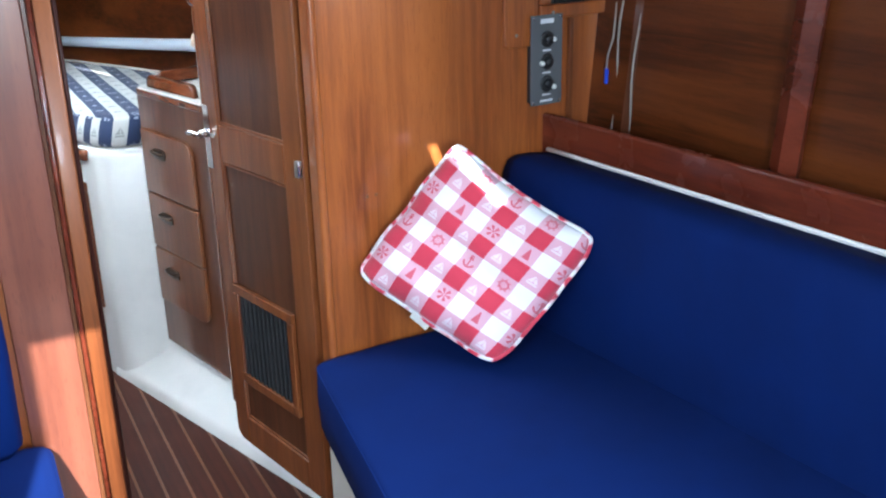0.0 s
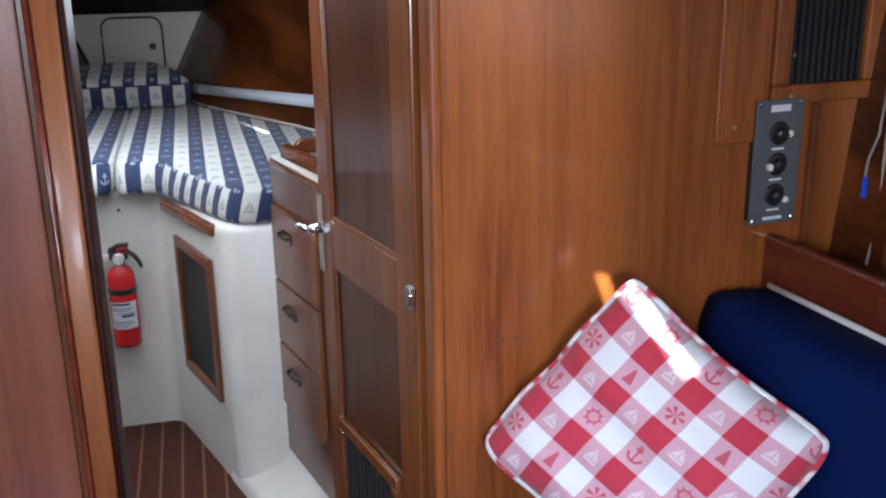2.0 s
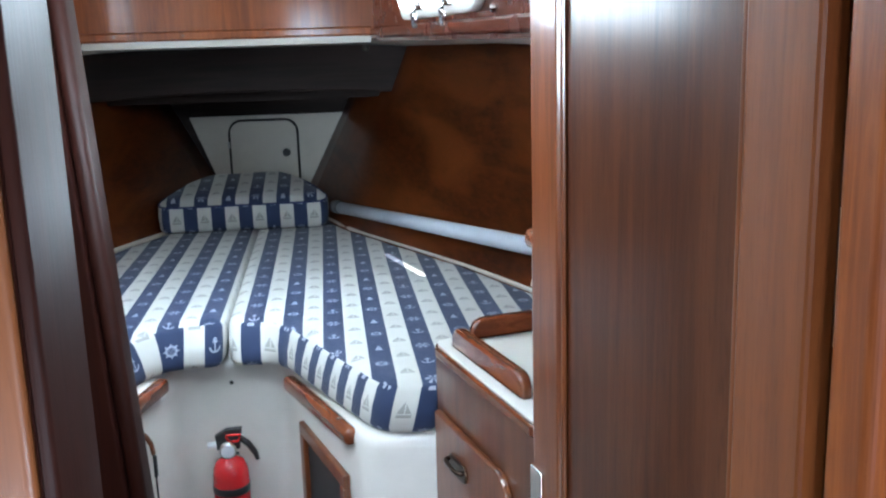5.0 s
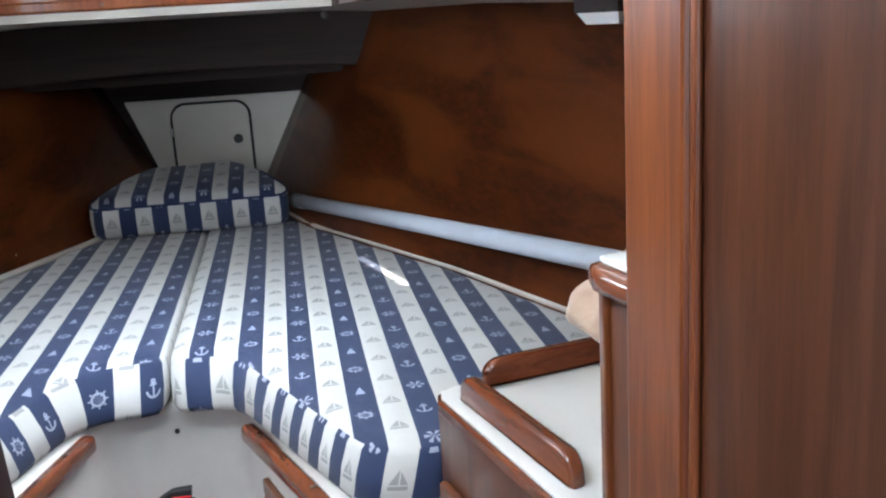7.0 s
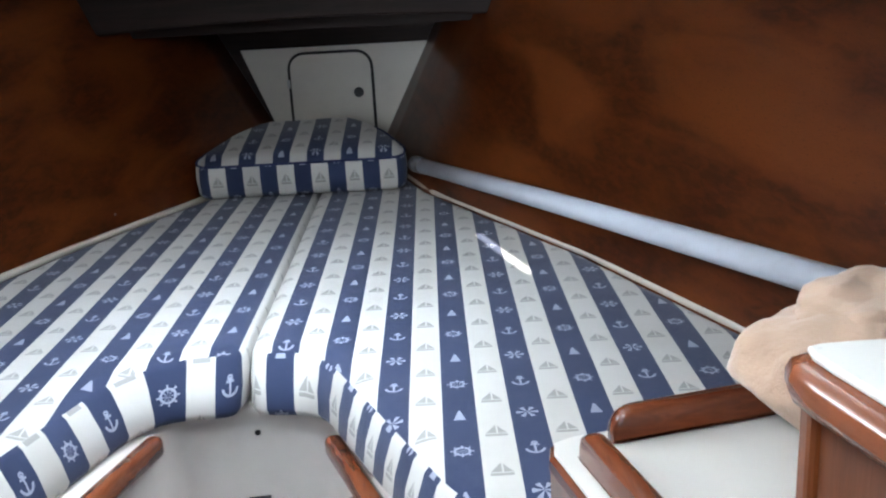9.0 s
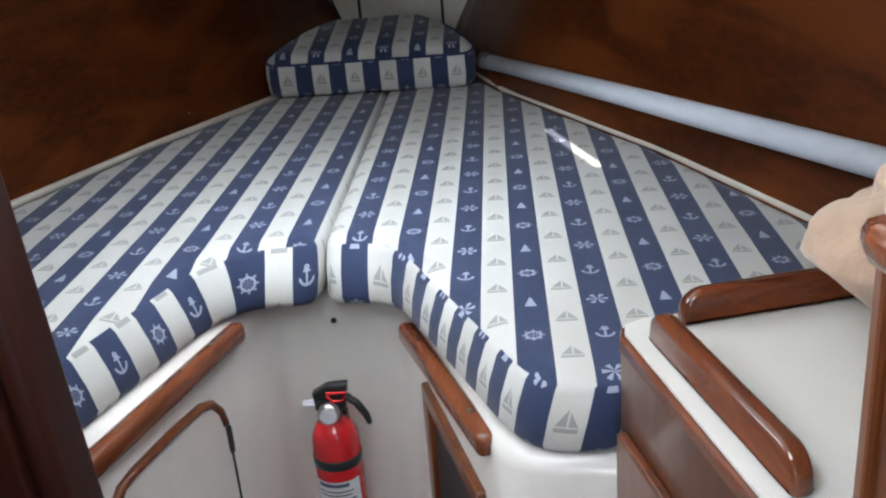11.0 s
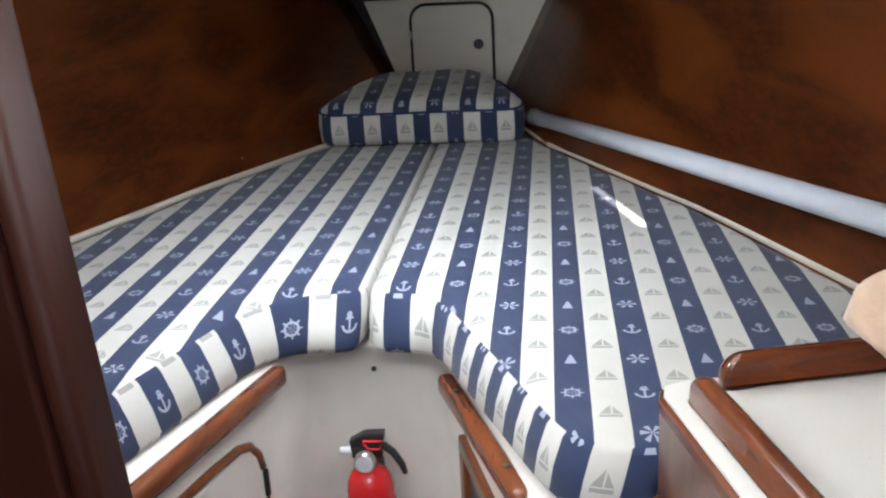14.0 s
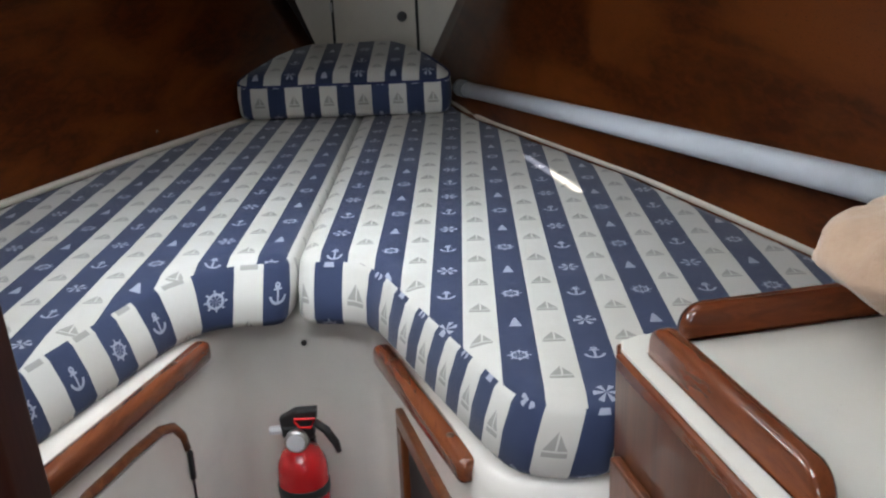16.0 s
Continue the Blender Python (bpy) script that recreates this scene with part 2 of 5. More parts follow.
RED_TRUNK = wood("coachroof_red_mahogany", (0.17, 0.033, 0.015), (0.115, 0.021, 0.009), (0.06, 0.011, 0.005), along="y", rough=0.24, coat=0.4, film=0.09, spec=0.25, fine=0.0)
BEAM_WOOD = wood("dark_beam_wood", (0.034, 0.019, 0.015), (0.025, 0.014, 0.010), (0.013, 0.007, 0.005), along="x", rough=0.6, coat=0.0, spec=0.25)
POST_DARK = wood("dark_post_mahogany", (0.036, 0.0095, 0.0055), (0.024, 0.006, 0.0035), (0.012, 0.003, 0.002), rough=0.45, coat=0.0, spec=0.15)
POST_TEAK = wood("door_post_teak", (0.26, 0.084, 0.024), (0.19, 0.055, 0.015), (0.10, 0.026, 0.008), rough=0.42, coat=0.12)
CABINET = wood("cabinet_walnut", (0.17, 0.060, 0.024), (0.120, 0.038, 0.015), (0.060, 0.018, 0.008))
DRAWER = wood("drawer_front_teak", (0.22, 0.072, 0.022), (0.155, 0.046, 0.014), (0.085, 0.022, 0.008))
SOLE = wood("cabin_sole_teak", (0.082, 0.021, 0.011), (0.056, 0.013, 0.007), (0.028, 0.007, 0.004), along="y", rough=0.45, coat=0.06, spec=0.2)
HOLLY = wood("holly_strip", (0.26, 0.11, 0.045), (0.20, 0.08, 0.03), (0.12, 0.045, 0.02), along="y", rough=0.3)
GELCOAT = plain("white_gelcoat", (0.73, 0.695, 0.645), 0.32, grime=0.05, coat=0.2)
CREAM = plain("cream_liner", (0.62, 0.58, 0.50), 0.45, grime=0.06)
LAMINATE = plain("white_laminate", (0.70, 0.69, 0.64), 0.3, grime=0.04)
HEAD_WHITE = plain("pale_head_wall", (0.70, 0.76, 0.78), 0.4, grime=0.05)
BLUE = canvas("blue_canvas", (0.0024, 0.0125, 0.088))
WHITE_CORD = plain("white_piping", (0.78, 0.76, 0.72), 0.7, grime=0.06)
NAVY_CORD = plain("navy_piping", (0.02, 0.03, 0.10), 0.8, grime=0.1)
STRIPED = striped_fabric()
CHECKED = checked_fabric()
FLEECE = fleece()
PIPING_PALE = checked_piping()
CHROME = plain("chrome", (0.82, 0.82, 0.82), 0.12, 1.0, grime=0.05)
STEEL = plain("dull_steel", (0.50, 0.49, 0.46), 0.34, 1.0, grime=0.1)
BRONZE = plain("dark_bronze", (0.10, 0.065, 0.045), 0.32, 0.9, grime=0.1)
BLACK = plain("black_plastic", (0.015, 0.015, 0.016), 0.4, grime=0.1)
MESH = plain("dark_vent_mesh", (0.016, 0.018, 0.020), 0.6, grime=0.15, bump=0.4, scale=90)
GREY_PLATE = plain("dark_grey_plate", (0.10, 0.105, 0.11), 0.4, grime=0.08)
RED = plain("red_paint", (0.62, 0.014, 0.018), 0.25, grime=0.08, coat=0.4)
LABEL = plain("label_paper", (0.70, 0.71, 0.74), 0.5, grime=0.05)
INK = plain("label_ink", (0.08, 0.09, 0.16), 0.6, grime=0.05)
PIPE = plain("pale_blue_grey_pipe", (0.56, 0.60, 0.66), 0.5, grime=0.12, bump=0.2, scale=60)
RUBBER = plain("black_rubber", (0.018, 0.017, 0.017), 0.6, grime=0.1)
WIRE = plain("grey_wire_cover", (0.30, 0.25, 0.20), 0.5, grime=0.12)
BLUE_WIRE = plain("blue_wire", (0.02, 0.06, 0.5), 0.4)
YELLOW = plain("yellow_cloth", (0.75, 0.50, 0.06), 0.7, grime=0.1)
DIFFUSER = plain("lamp_diffuser", (0.80, 0.82, 0.82), 0.35, grime=0.03)


def glass_material():
    n = Nodes("clear_glass")
    return n.set(Base_Color=(0.95, 0.98, 1.0), Roughness=0.03, Transmission_Weight=1.0, IOR=1.45)


GLASS = glass_material()


def daylight_pane():
    """The bright frosted pane of the port: daylight behind it."""
    n = Nodes("frosted_pane")
    return n.set(Base_Color=(0.9, 0.93, 0.95), Roughness=0.4, Emission_Color=(0.92, 0.97, 1.0), Emission_Strength=PANE)


PANE_MAT = daylight_pane()

# ---- building helpers ----


def part(name, bm, material, parent=None, label="", smooth=False):
    """Link a bmesh as one mesh object, under a thing or part where one is given."""
    bmesh.ops.recalc_face_normals(bm, faces=bm.faces)
    data = bpy.data.meshes.new(name)
    bm.to_mesh(data)
    bm.free()
    data.materials.append(material)
    if smooth:
        for f in data.polygons:
            f.use_smooth = True
    ob = new(name, data)
    if parent:
        ob.parent = parent
    if label:
        tagged(ob, label)
    return ob


def thing(name, label, category, group="", kind=""):
    return tagged(new(name), label, category, group, kind)


def structure(name, bm, material, label="", smooth=False):
    return tagged(part(name, bm, material, None, "", smooth), label, "", "", "structure")


def block(x0, x1, y0, y1, z0, z1, bevel=0.0, bm=None, m=None, segments=2):
    """An axis-aligned box with rounded edges, turned by m where given."""
    bm = bm or bmesh.new()
    made = bmesh.ops.create_cube(bm, size=1.0)["verts"]
    for v in made:
        v.co = Vector(((x0 + x1) / 2 + v.co.x * (x1 - x0), (y0 + y1) / 2 + v.co.y * (y1 - y0), (z0 + z1) / 2 + v.co.z * (z1 - z0)))
    if m:
        bmesh.ops.transform(bm, matrix=m, verts=made)
    if bevel:
        edges = list({e for v in made for e in v.link_edges})
        bmesh.ops.bevel(bm, geom=edges, offset=bevel, segments=segments, profile=0.5, affect="EDGES")
    return bm


def along(p0, p1):
    """A frame whose x runs from plan point p0 to p1, y to the left of it, z up."""
    angle = math.degrees(math.atan2(p1[1] - p0[1], p1[0] - p0[0]))
    return pose(p0[0], p0[1], 0, 0, 0, angle)


def prism(points, z0, z1, bevel=0.0, bm=None, m=None):
    """A slab with the outline given in plan."""
    bm = bm or bmesh.new()
    low = [bm.verts.new((x, y, z0)) for x, y in points]
    high = [bm.verts.new((x, y, z1)) for x, y in points]
    count = len(points)
    faces = [bm.faces.new(low[::-1]), bm.faces.new(high)]
    for k in range(count):
        faces.append(bm.faces.new((low[k], low[(k + 1) % count], high[(k + 1) % count], high[k])))
    if m:
        bmesh.ops.transform(bm, matrix=m, verts=low + high)
    if bevel:
        bmesh.ops.recalc_face_normals(bm, faces=bm.faces)
        bmesh.ops.bevel(bm, geom=list({e for f in faces[:2] for e in f.edges}), offset=bevel, segments=2, profile=0.5, affect="EDGES")
    return bm


def round_rect(x0, x1, y0, y1, radii, steps=6):
    """A rounded rectangle; radii of its corners from lower left, against the clock."""
    if not isinstance(radii, (tuple, list)):
        radii = (radii,) * 4
    out = []
    corners = ((x0, y0, 180), (x1, y0, 270), (x1, y1, 0), (x0, y1, 90))
    for (x, y, start), r in zip(corners, radii):
        if r <= 0:
            out.append((x, y))
            continue
        cx = x + r * (1 if x == x0 else -1)
        cy = y + r * (1 if y == y0 else -1)
        for k in range(steps + 1):
            a = radians(start + 90 * k / steps)
            out.append((cx + r * math.cos(a), cy + r * math.sin(a)))
    return out


UPRIGHT = pose(0, 0, 0, 90, 0, 0)  # plan (x, y) becomes (x, z); thickness runs along -y


def tube(points, radius, sides=10, bm=None, caps=True):
    """A round bar through points; radius may be a list."""
    bm = bm or bmesh.new()
    points = [Vector(p) for p in points]
    rings, ref = [], Vector((0.31, 0.2, 0.93))
    for k, p in enumerate(points):
        way = (points[min(k + 1, len(points) - 1)] - points[max(k - 1, 0)]).normalized()
        a = way.cross(ref).normalized()
        b = way.cross(a)
        r = radius[k] if isinstance(radius, (list, tuple)) else radius
        rings.append([bm.verts.new(p + (a * math.cos(t) + b * math.sin(t)) * r) for t in (2 * math.pi * s / sides for s in range(sides))])
    for lower, upper in zip(rings, rings[1:]):
        for s in range(sides):
            bm.faces.new((lower[s], lower[(s + 1) % sides], upper[(s + 1) % sides], upper[s]))
    if caps:
        bm.faces.new(rings[0])
        bm.faces.new(rings[-1])
    return bm


def lathe(profile, centre, sides=24, m=None, bm=None):
    """A turned body from (radius, height) pairs about an upright axis."""
    bm = bm or bmesh.new()
    rings = []
    for r, z in profile:
        rings.append([bm.verts.new((centre[0] + r * math.cos(2 * math.pi * s / sides), centre[1] + r * math.sin(2 * math.pi * s / sides), centre[2] + z)) for s in range(sides)])
    for lower, upper in zip(rings, rings[1:]):
        for s in range(sides):
            bm.faces.new((lower[s], lower[(s + 1) % sides], upper[(s + 1) % sides], upper[s]))
    bm.faces.new(rings[0][::-1])
    bm.faces.new(rings[-1])
    if m:
        bmesh.ops.transform(bm, matrix=m, verts=bm.verts)
    return bm


def resample(points, step):
    out = []
    for (x0, y0), (x1, y1) in zip(points, points[1:] + points[:1]):
        count = max(1, round(math.hypot(x1 - x0, y1 - y0) / step))
        out += [(x0 + (x1 - x0) * k / count, y0 + (y1 - y0) * k / count) for k in range(count)]
    return out


def soften(points, times):
    """Round the corners of an outline."""
    for _ in range(times):
        count = len(points)
        points = [((points[k - 1][0] + 2 * points[k][0] + points[(k + 1) % count][0]) / 4, (points[k - 1][1] + 2 * points[k][1] + points[(k + 1) % count][1]) / 4) for k in range(count)]
    return points


def inset(points, d):
    """Move an outline inwards, by one distance or by one for each point."""
    out, count = [], len(points)
    far = d if isinstance(d, list) else [d] * count
    for k in range(count):
        (x0, y0), (x1, y1) = points[k - 1], points[(k + 1) % count]
        size = math.hypot(x1 - x0, y1 - y0) or 1
        out.append((points[k][0] - (y1 - y0) / size * far[k], points[k][1] + (x1 - x0) / size * far[k]))
    return out


def cushion(outline, z0, z1, shift=0.0, round_times=4, slope=(0, 0), dome=0.006, edge=0.012, wrinkle=0.002, mesh_seed=0.0, side_shift=0.0, flare=None, seam=False, squeeze=0.0, row=-0.0433, side_row=0.0):
    """An upholstered pad with a boxed side, from its plan outline (against the clock); UV in metres: the top lies flat, the side is unrolled."""
    base = soften(resample(outline, 0.022), round_times)
    bm = bmesh.new()
    uv = bm.loops.layers.uv.new("UVMap")
    high = z1 - z0
    rings = []
    for d, z in ((edge, z0), (0.0, z0 + edge), (-0.004, z0 + high * 0.5), (-0.001, z1 - edge * 0.9), (edge * 0.35, z1 - edge * 0.25), (edge * 1.1, z1), (edge * 1.8, z1 + dome * 0.5), (edge * 2.7, z1 + dome)):
        ring = []
        share = min(1.0, (z - z0) / high)
        sharp = [d * (0.8 if seam and abs(x) < 0.02 else 1.0) for x, y in base]
        for (x, y), (bx, by) in zip(inset(base, sharp), base):
            if flare:
                dx, dy = flare(bx, by)
                x, y = x + dx * share, y + dy * share
            lift = (slope[0] * (x - base[0][0]) + slope[1] * (y - base[0][1])) if z > z0 + edge * 1.5 else 0.0
            puff = noise.noise(Vector((x * 9 + mesh_seed, y * 9, z * 12))) * (0.0 if seam and abs(bx) < 0.02 else wrinkle)
            ring.append(bm.verts.new((x, y, z + lift + puff)))
        rings.append(ring)
    lengths, total = [], 0.0
    for k, (x, y) in enumerate(base):
        lengths.append(total)
        nx, ny = base[(k + 1) % len(base)]
        total += math.hypot(nx - x, ny - y)
    count = len(base)
    for level, (lower, upper) in enumerate(zip(rings, rings[1:])):
        for k in range(count):
            j = (k + 1) % count
            f = bm.faces.new((lower[k], lower[j], upper[j], upper[k]))
            f.smooth = True
            for loop, index, up in zip(f.loops, (k, j, j, k), (0, 0, 1, 1)):
                if (level < 4 and not (seam and abs(base[k][0]) < 0.02 and base[k][1] > 3.61)) or (level < 3 and base[k][1] < 3.61):
                    far = lengths[index] if not (index == 0 and k == count - 1) else total
                    if seam and shift > 0 and far < 0.06:
                        far += total
                    elif seam and shift < 0 and far > total - 0.06:
                        far -= total
                    far += squeeze * max(0.0, min(far - 0.12, 0.46))
                    loop[uv].uv = (far + side_shift, loop.vert.co.z - (z0 + z1) / 2 + (1001.5 + side_row) * RISE)
                else:
                    loop[uv].uv = (loop.vert.co.x + shift, loop.vert.co.y + row)
    bm.faces.new(rings[0][::-1])
    cap = bmesh.ops.triangle_fill(bm, edges=[bm.edges.get((rings[-1][k], rings[-1][(k + 1) % count])) for k in range(count)], use_beauty=True)
    for g in cap["geom"]:
        if isinstance(g, bmesh.types.BMFace):
            g.smooth = True
            for loop in g.loops:
                loop[uv].uv = (loop.vert.co.x + shift, loop.vert.co.y + row)
    return bm, base


def piping(base, z, radius, slope=(0, 0), d=0.002):
    points = [(x, y, z + slope[0] * (x - base[0][0]) + slope[1] * (y - base[0][1])) for x, y in inset(base, d)]
    return tube(points + points[:1], radius, 6, caps=False)


def sheet(fn, us, vs, thick=0.0):
    """A surface fn(u, v) over a grid, with thickness away from the room where given."""
    bm = bmesh.new()
    grid = [[bm.verts.new(fn(u, v)) for v in vs] for u in us]
    for a, b in zip(grid, grid[1:]):
        for k in range(len(vs) - 1):
            bm.faces.new((a[k], a[k + 1], b[k + 1], b[k]))
    if thick:
        bmesh.ops.recalc_face_normals(bm, faces=bm.faces)
        bmesh.ops.solidify(bm, geom=bm.faces[:], thickness=thick)
    return bm


def spread(a, b, count):
    return [a + (b - a) * k / count for k in range(count + 1)]


def curve_at(table, y):
    for (y0, v0), (y1, v1) in zip(table, table[1:]):
        if y <= y1 or (y1, v1) == table[-1]:
            return v0 + (v1 - v0) * (y - y0) / (y1 - y0)


FLOOR_Z = -0.02
STBD = ((-2.0, 1.60), (1.9, 1.51), (2.4, 1.34), (3.0, 1.13), (3.61, 0.905), (4.12, 0.705), (4.83, 0.355), (5.46, 0.165))
PORT = ((-2.0, 1.60), (1.9, 1.51), (2.4, 1.34), (3.0, 1.13), (3.61, 0.92), (4.03, 0.745), (4.42, 0.59), (4.87, 0.375), (5.46, 0.12))
FLARE = ((-2.0, 0.10), (1.9, 0.10), (3.6, 0.28), (4.85, 0.40), (5.46, 0.52))


def hull_x(side, y, z):
    """Half breadth of the lining at a station."""
    return curve_at(STBD if side > 0 else PORT, y) + curve_at(FLARE, y) * (z - 0.95)


def deck_z(x, y):
    """Underside of the side and fore deck."""
    if y < 1.96:
        return 1.650 - 0.10 * max(0.0, abs(x) - 1.04)
    return 1.640 - 0.078 * max(0.0, abs(x) - 0.45) - 0.04 * max(0.0, y - 4.3)


# ---- large structure ----
tagged(part("floor", block(-1.7, 1.7, -1.75, 5.6, -0.16, FLOOR_Z - 0.012), SOLE), "dark varnished teak cabin sole boards with pale strips", "", "", "structure")
FLOOR = bpy.data.objects["floor"]


def bulkhead_y(x):
    return 1.85 + 0.117 * (x - 0.648)


# main bulkhead, starboard of the doorway
m_star = along((0.635, 1.848), (1.8, 1.848 + 0.117 * 1.165))
structure("wall_bulkhead_starboard", block(0.024, 1.163, 0.0, 0.035, FLOOR_Z, 1.98, 0.0, None, m_star), TEAK, "varnished teak veneer bulkhead beside the settee")
edge = tagged(part("trim_bulkhead_edge", prism(round_rect(0.001, 0.0235, -0.008, 0.043, 0.010), FLOOR_Z, 1.98, 0, None, m_star), TEAK), "rounded teak edge moulding of the bulkhead", "", "", "structure")

# main bulkhead, port of the doorway: veneer, red panel, dark bead and a rounded post
structure("wall_bulkhead_port", block(-1.8, -0.070, 1.812, 1.848, FLOOR_Z, 1.98), TEAK, "pale varnished teak veneer bulkhead by the dinette")
structure("trim_port_panel", block(-0.0695, 0.052, 1.803, 1.850, FLOOR_Z, 1.98, 0.003), MAHOGANY, "red-brown mahogany panel beside the doorway")
structure("trim_port_groove", block(0.0525, 0.0605, 1.806, 1.850, FLOOR_Z, 1.98, 0.001), TEAK_DARK, "dark groove beside the doorway")
structure("trim_port_bead", prism(round_rect(0.061, 0.0715, 1.792, 1.850, (0.005, 0.005, 0.0, 0.0)), FLOOR_Z, 1.98), RED_TRUNK, "red-brown bead moulding beside the doorway", True)
structure("trim_port_post", prism(round_rect(0.072, 0.1055, 1.788, 1.895, (0.004, 0.006, 0.004, 0.004)), FLOOR_Z, 1.98), POST_TEAK, "varnished teak door post", True)
# dark red edge; the shade on this side is put into its colour
structure("trim_port_post_edge", prism(round_rect(0.106, 0.116, 1.794, 1.895, (0.003, 0.008, 0.008, 0.003)), FLOOR_Z, 1.98), POST_DARK, "rounded edge moulding of the door post, darkened for its shaded side", True)

# second port bulkhead before the berth
structure("wall_head_partition", block(-1.5, -0.172, 2.70, 2.735, FLOOR_Z, 1.98), HEAD_WHITE, "pale painted partition of the washroom")
LEANING = Matrix(((1, 0, -0.055, 0.058), (0, 1, 0, 0), (0, 0, 1, 0), (0, 0, 0, 1)))
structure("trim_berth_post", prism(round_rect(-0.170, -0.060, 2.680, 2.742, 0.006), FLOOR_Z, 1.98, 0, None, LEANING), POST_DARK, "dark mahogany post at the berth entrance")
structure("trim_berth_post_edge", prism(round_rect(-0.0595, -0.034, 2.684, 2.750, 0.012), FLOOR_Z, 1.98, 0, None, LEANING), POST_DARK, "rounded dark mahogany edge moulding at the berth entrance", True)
structure("wall_head_back", block(-1.5, -1.46, 1.85, 2.7, FLOOR_Z, 1.98), HEAD_WHITE, "pale washroom wall")

# hull lining, both sides, and the bow
for side, word in ((1, "starboard"), (-1, "port")):
    def lining(y, z, side=side):
        return (side * hull_x(side, y, z), y, z)
    stations = spread(-1.75, 1.9, 6)[:-1] + spread(1.9, 5.43, 30)
    bm = bmesh.new()
    rows = []
    for y in stations:
        row = [bm.verts.new(lining(y, z)) for z in spread(-0.05, 1.60, 10)]
        top = deck_z(hull_x(side, y, 1.6), y) + 0.012
        row.append(bm.verts.new(lining(y, top)))
        rows.append(row)
    for a, b in zip(rows, rows[1:]):
        for k in range(len(a) - 1):
            bm.faces.new((a[k], a[k + 1], b[k + 1], b[k]))
    bmesh.ops.recalc_face_normals(bm, faces=bm.faces)
    ob = structure("wall_hull_" + word, bm, HULL_WOOD, "dark glossy veneer lining of the hull", True)
    solid = ob.modifiers.new("thickness", "SOLIDIFY")
    solid.thickness, solid.offset = 0.02, -1.0 if side > 0 else 1.0

# closing walls out of view, kept pale so they reflect light forward
structure("wall_aft", block(-1.7, -0.32, -1.75, -1.70, FLOOR_Z, 2.0), HEAD_WHITE, "unseen aft bulkhead, pale to reflect light forward")
structure("wall_aft_starboard", block(0.32, 1.7, -1.75, -1.70, FLOOR_Z, 2.0), HEAD_WHITE, "unseen aft bulkhead, pale to reflect light forward")
structure("wall_companionway_sill", block(-0.32, 0.32, -1.75, -1.70, FLOOR_Z, 0.85), TEAK, "varnished sill of the companionway")

# decks: pale liner with the coachroof cut out of it
TRUNK = ((-1.75, 1.04), (1.95, 1.04), (1.98, 0.70), (2.5, 0.60), (3.35, 0.515), (4.3, 0.44))


def trunk_x(y):
    return curve_at(TRUNK, y)


for side, word in ((1, "starboard"), (-1, "port")):
    bm = bmesh.new()
    rows = []
    for y in (-1.75, 0.0, 1.94, 1.97, *spread(2.1, 4.3, 11)):
        a, b = trunk_x(y), hull_x(side, y, 1.58) + 0.05
        rows.append([bm.verts.new((side * (a + (b - a) * k / 4), y, deck_z(a + (b - a) * k / 4, y))) for k in range(5)])
    for a, b in zip(rows, rows[1:]):
        for k in range(4):
            bm.faces.new((a[k], a[k + 1], b[k + 1], b[k]))
    ob = structure("ceiling_side_deck_" + word, bm, CREAM, "cream painted underside of the side deck")
    solid = ob.modifiers.new("thickness", "SOLIDIFY")
    solid.thickness, solid.offset = 0.015, 1.0 if side > 0 else -1.0
bm = bmesh.new()
rows = []
for y in spread(4.3, 5.46, 8):
    b = max(hull_x(1, y, 1.58), hull_x(-1, y, 1.58)) + 0.06
    rows.append([bm.verts.new((x, y, deck_z(x, y) if abs(x) > 0.1 else deck_z(0.05, y))) for x in spread(-b, b, 14)])
for a, b in zip(rows, rows[1:]):
    for k in range(14):
        bm.faces.new((a[k], a[k + 1], b[k + 1], b[k]))
ob = structure("ceiling_fore_deck", bm, CREAM, "cream painted underside of the fore deck")
solid = ob.modifiers.new("thickness", "SOLIDIFY")
solid.thickness, solid.offset = 0.015, 1.0

# coachroof sides, front and top
ROOF = 1.90
structure("wall_coachroof_front", block(-0.455, 0.455, 4.300, 4.330, 1.646, ROOF + 0.03), TRUNK_WOOD, "varnished teak veneer front of the coachroof")
structure("trim_coachroof_front", block(-0.455, 0.432, 4.282, 4.2995, 1.648, 1.674, 0.005), TRUNK_WOOD, "teak lip along the coachroof front")
for x in (-0.33, -0.13, 0.12, 0.33):
    structure("trim_bung", lathe(((0.0048, 0), (0.0046, 0.0008)), (0, 0, 0), 10, pose(x, 4.2815, 1.661, 90, 0, 0)), HOLLY, "small wooden bung in the coachroof lip")
PORT_Y0, PORT_Y1 = 2.89, 3.69
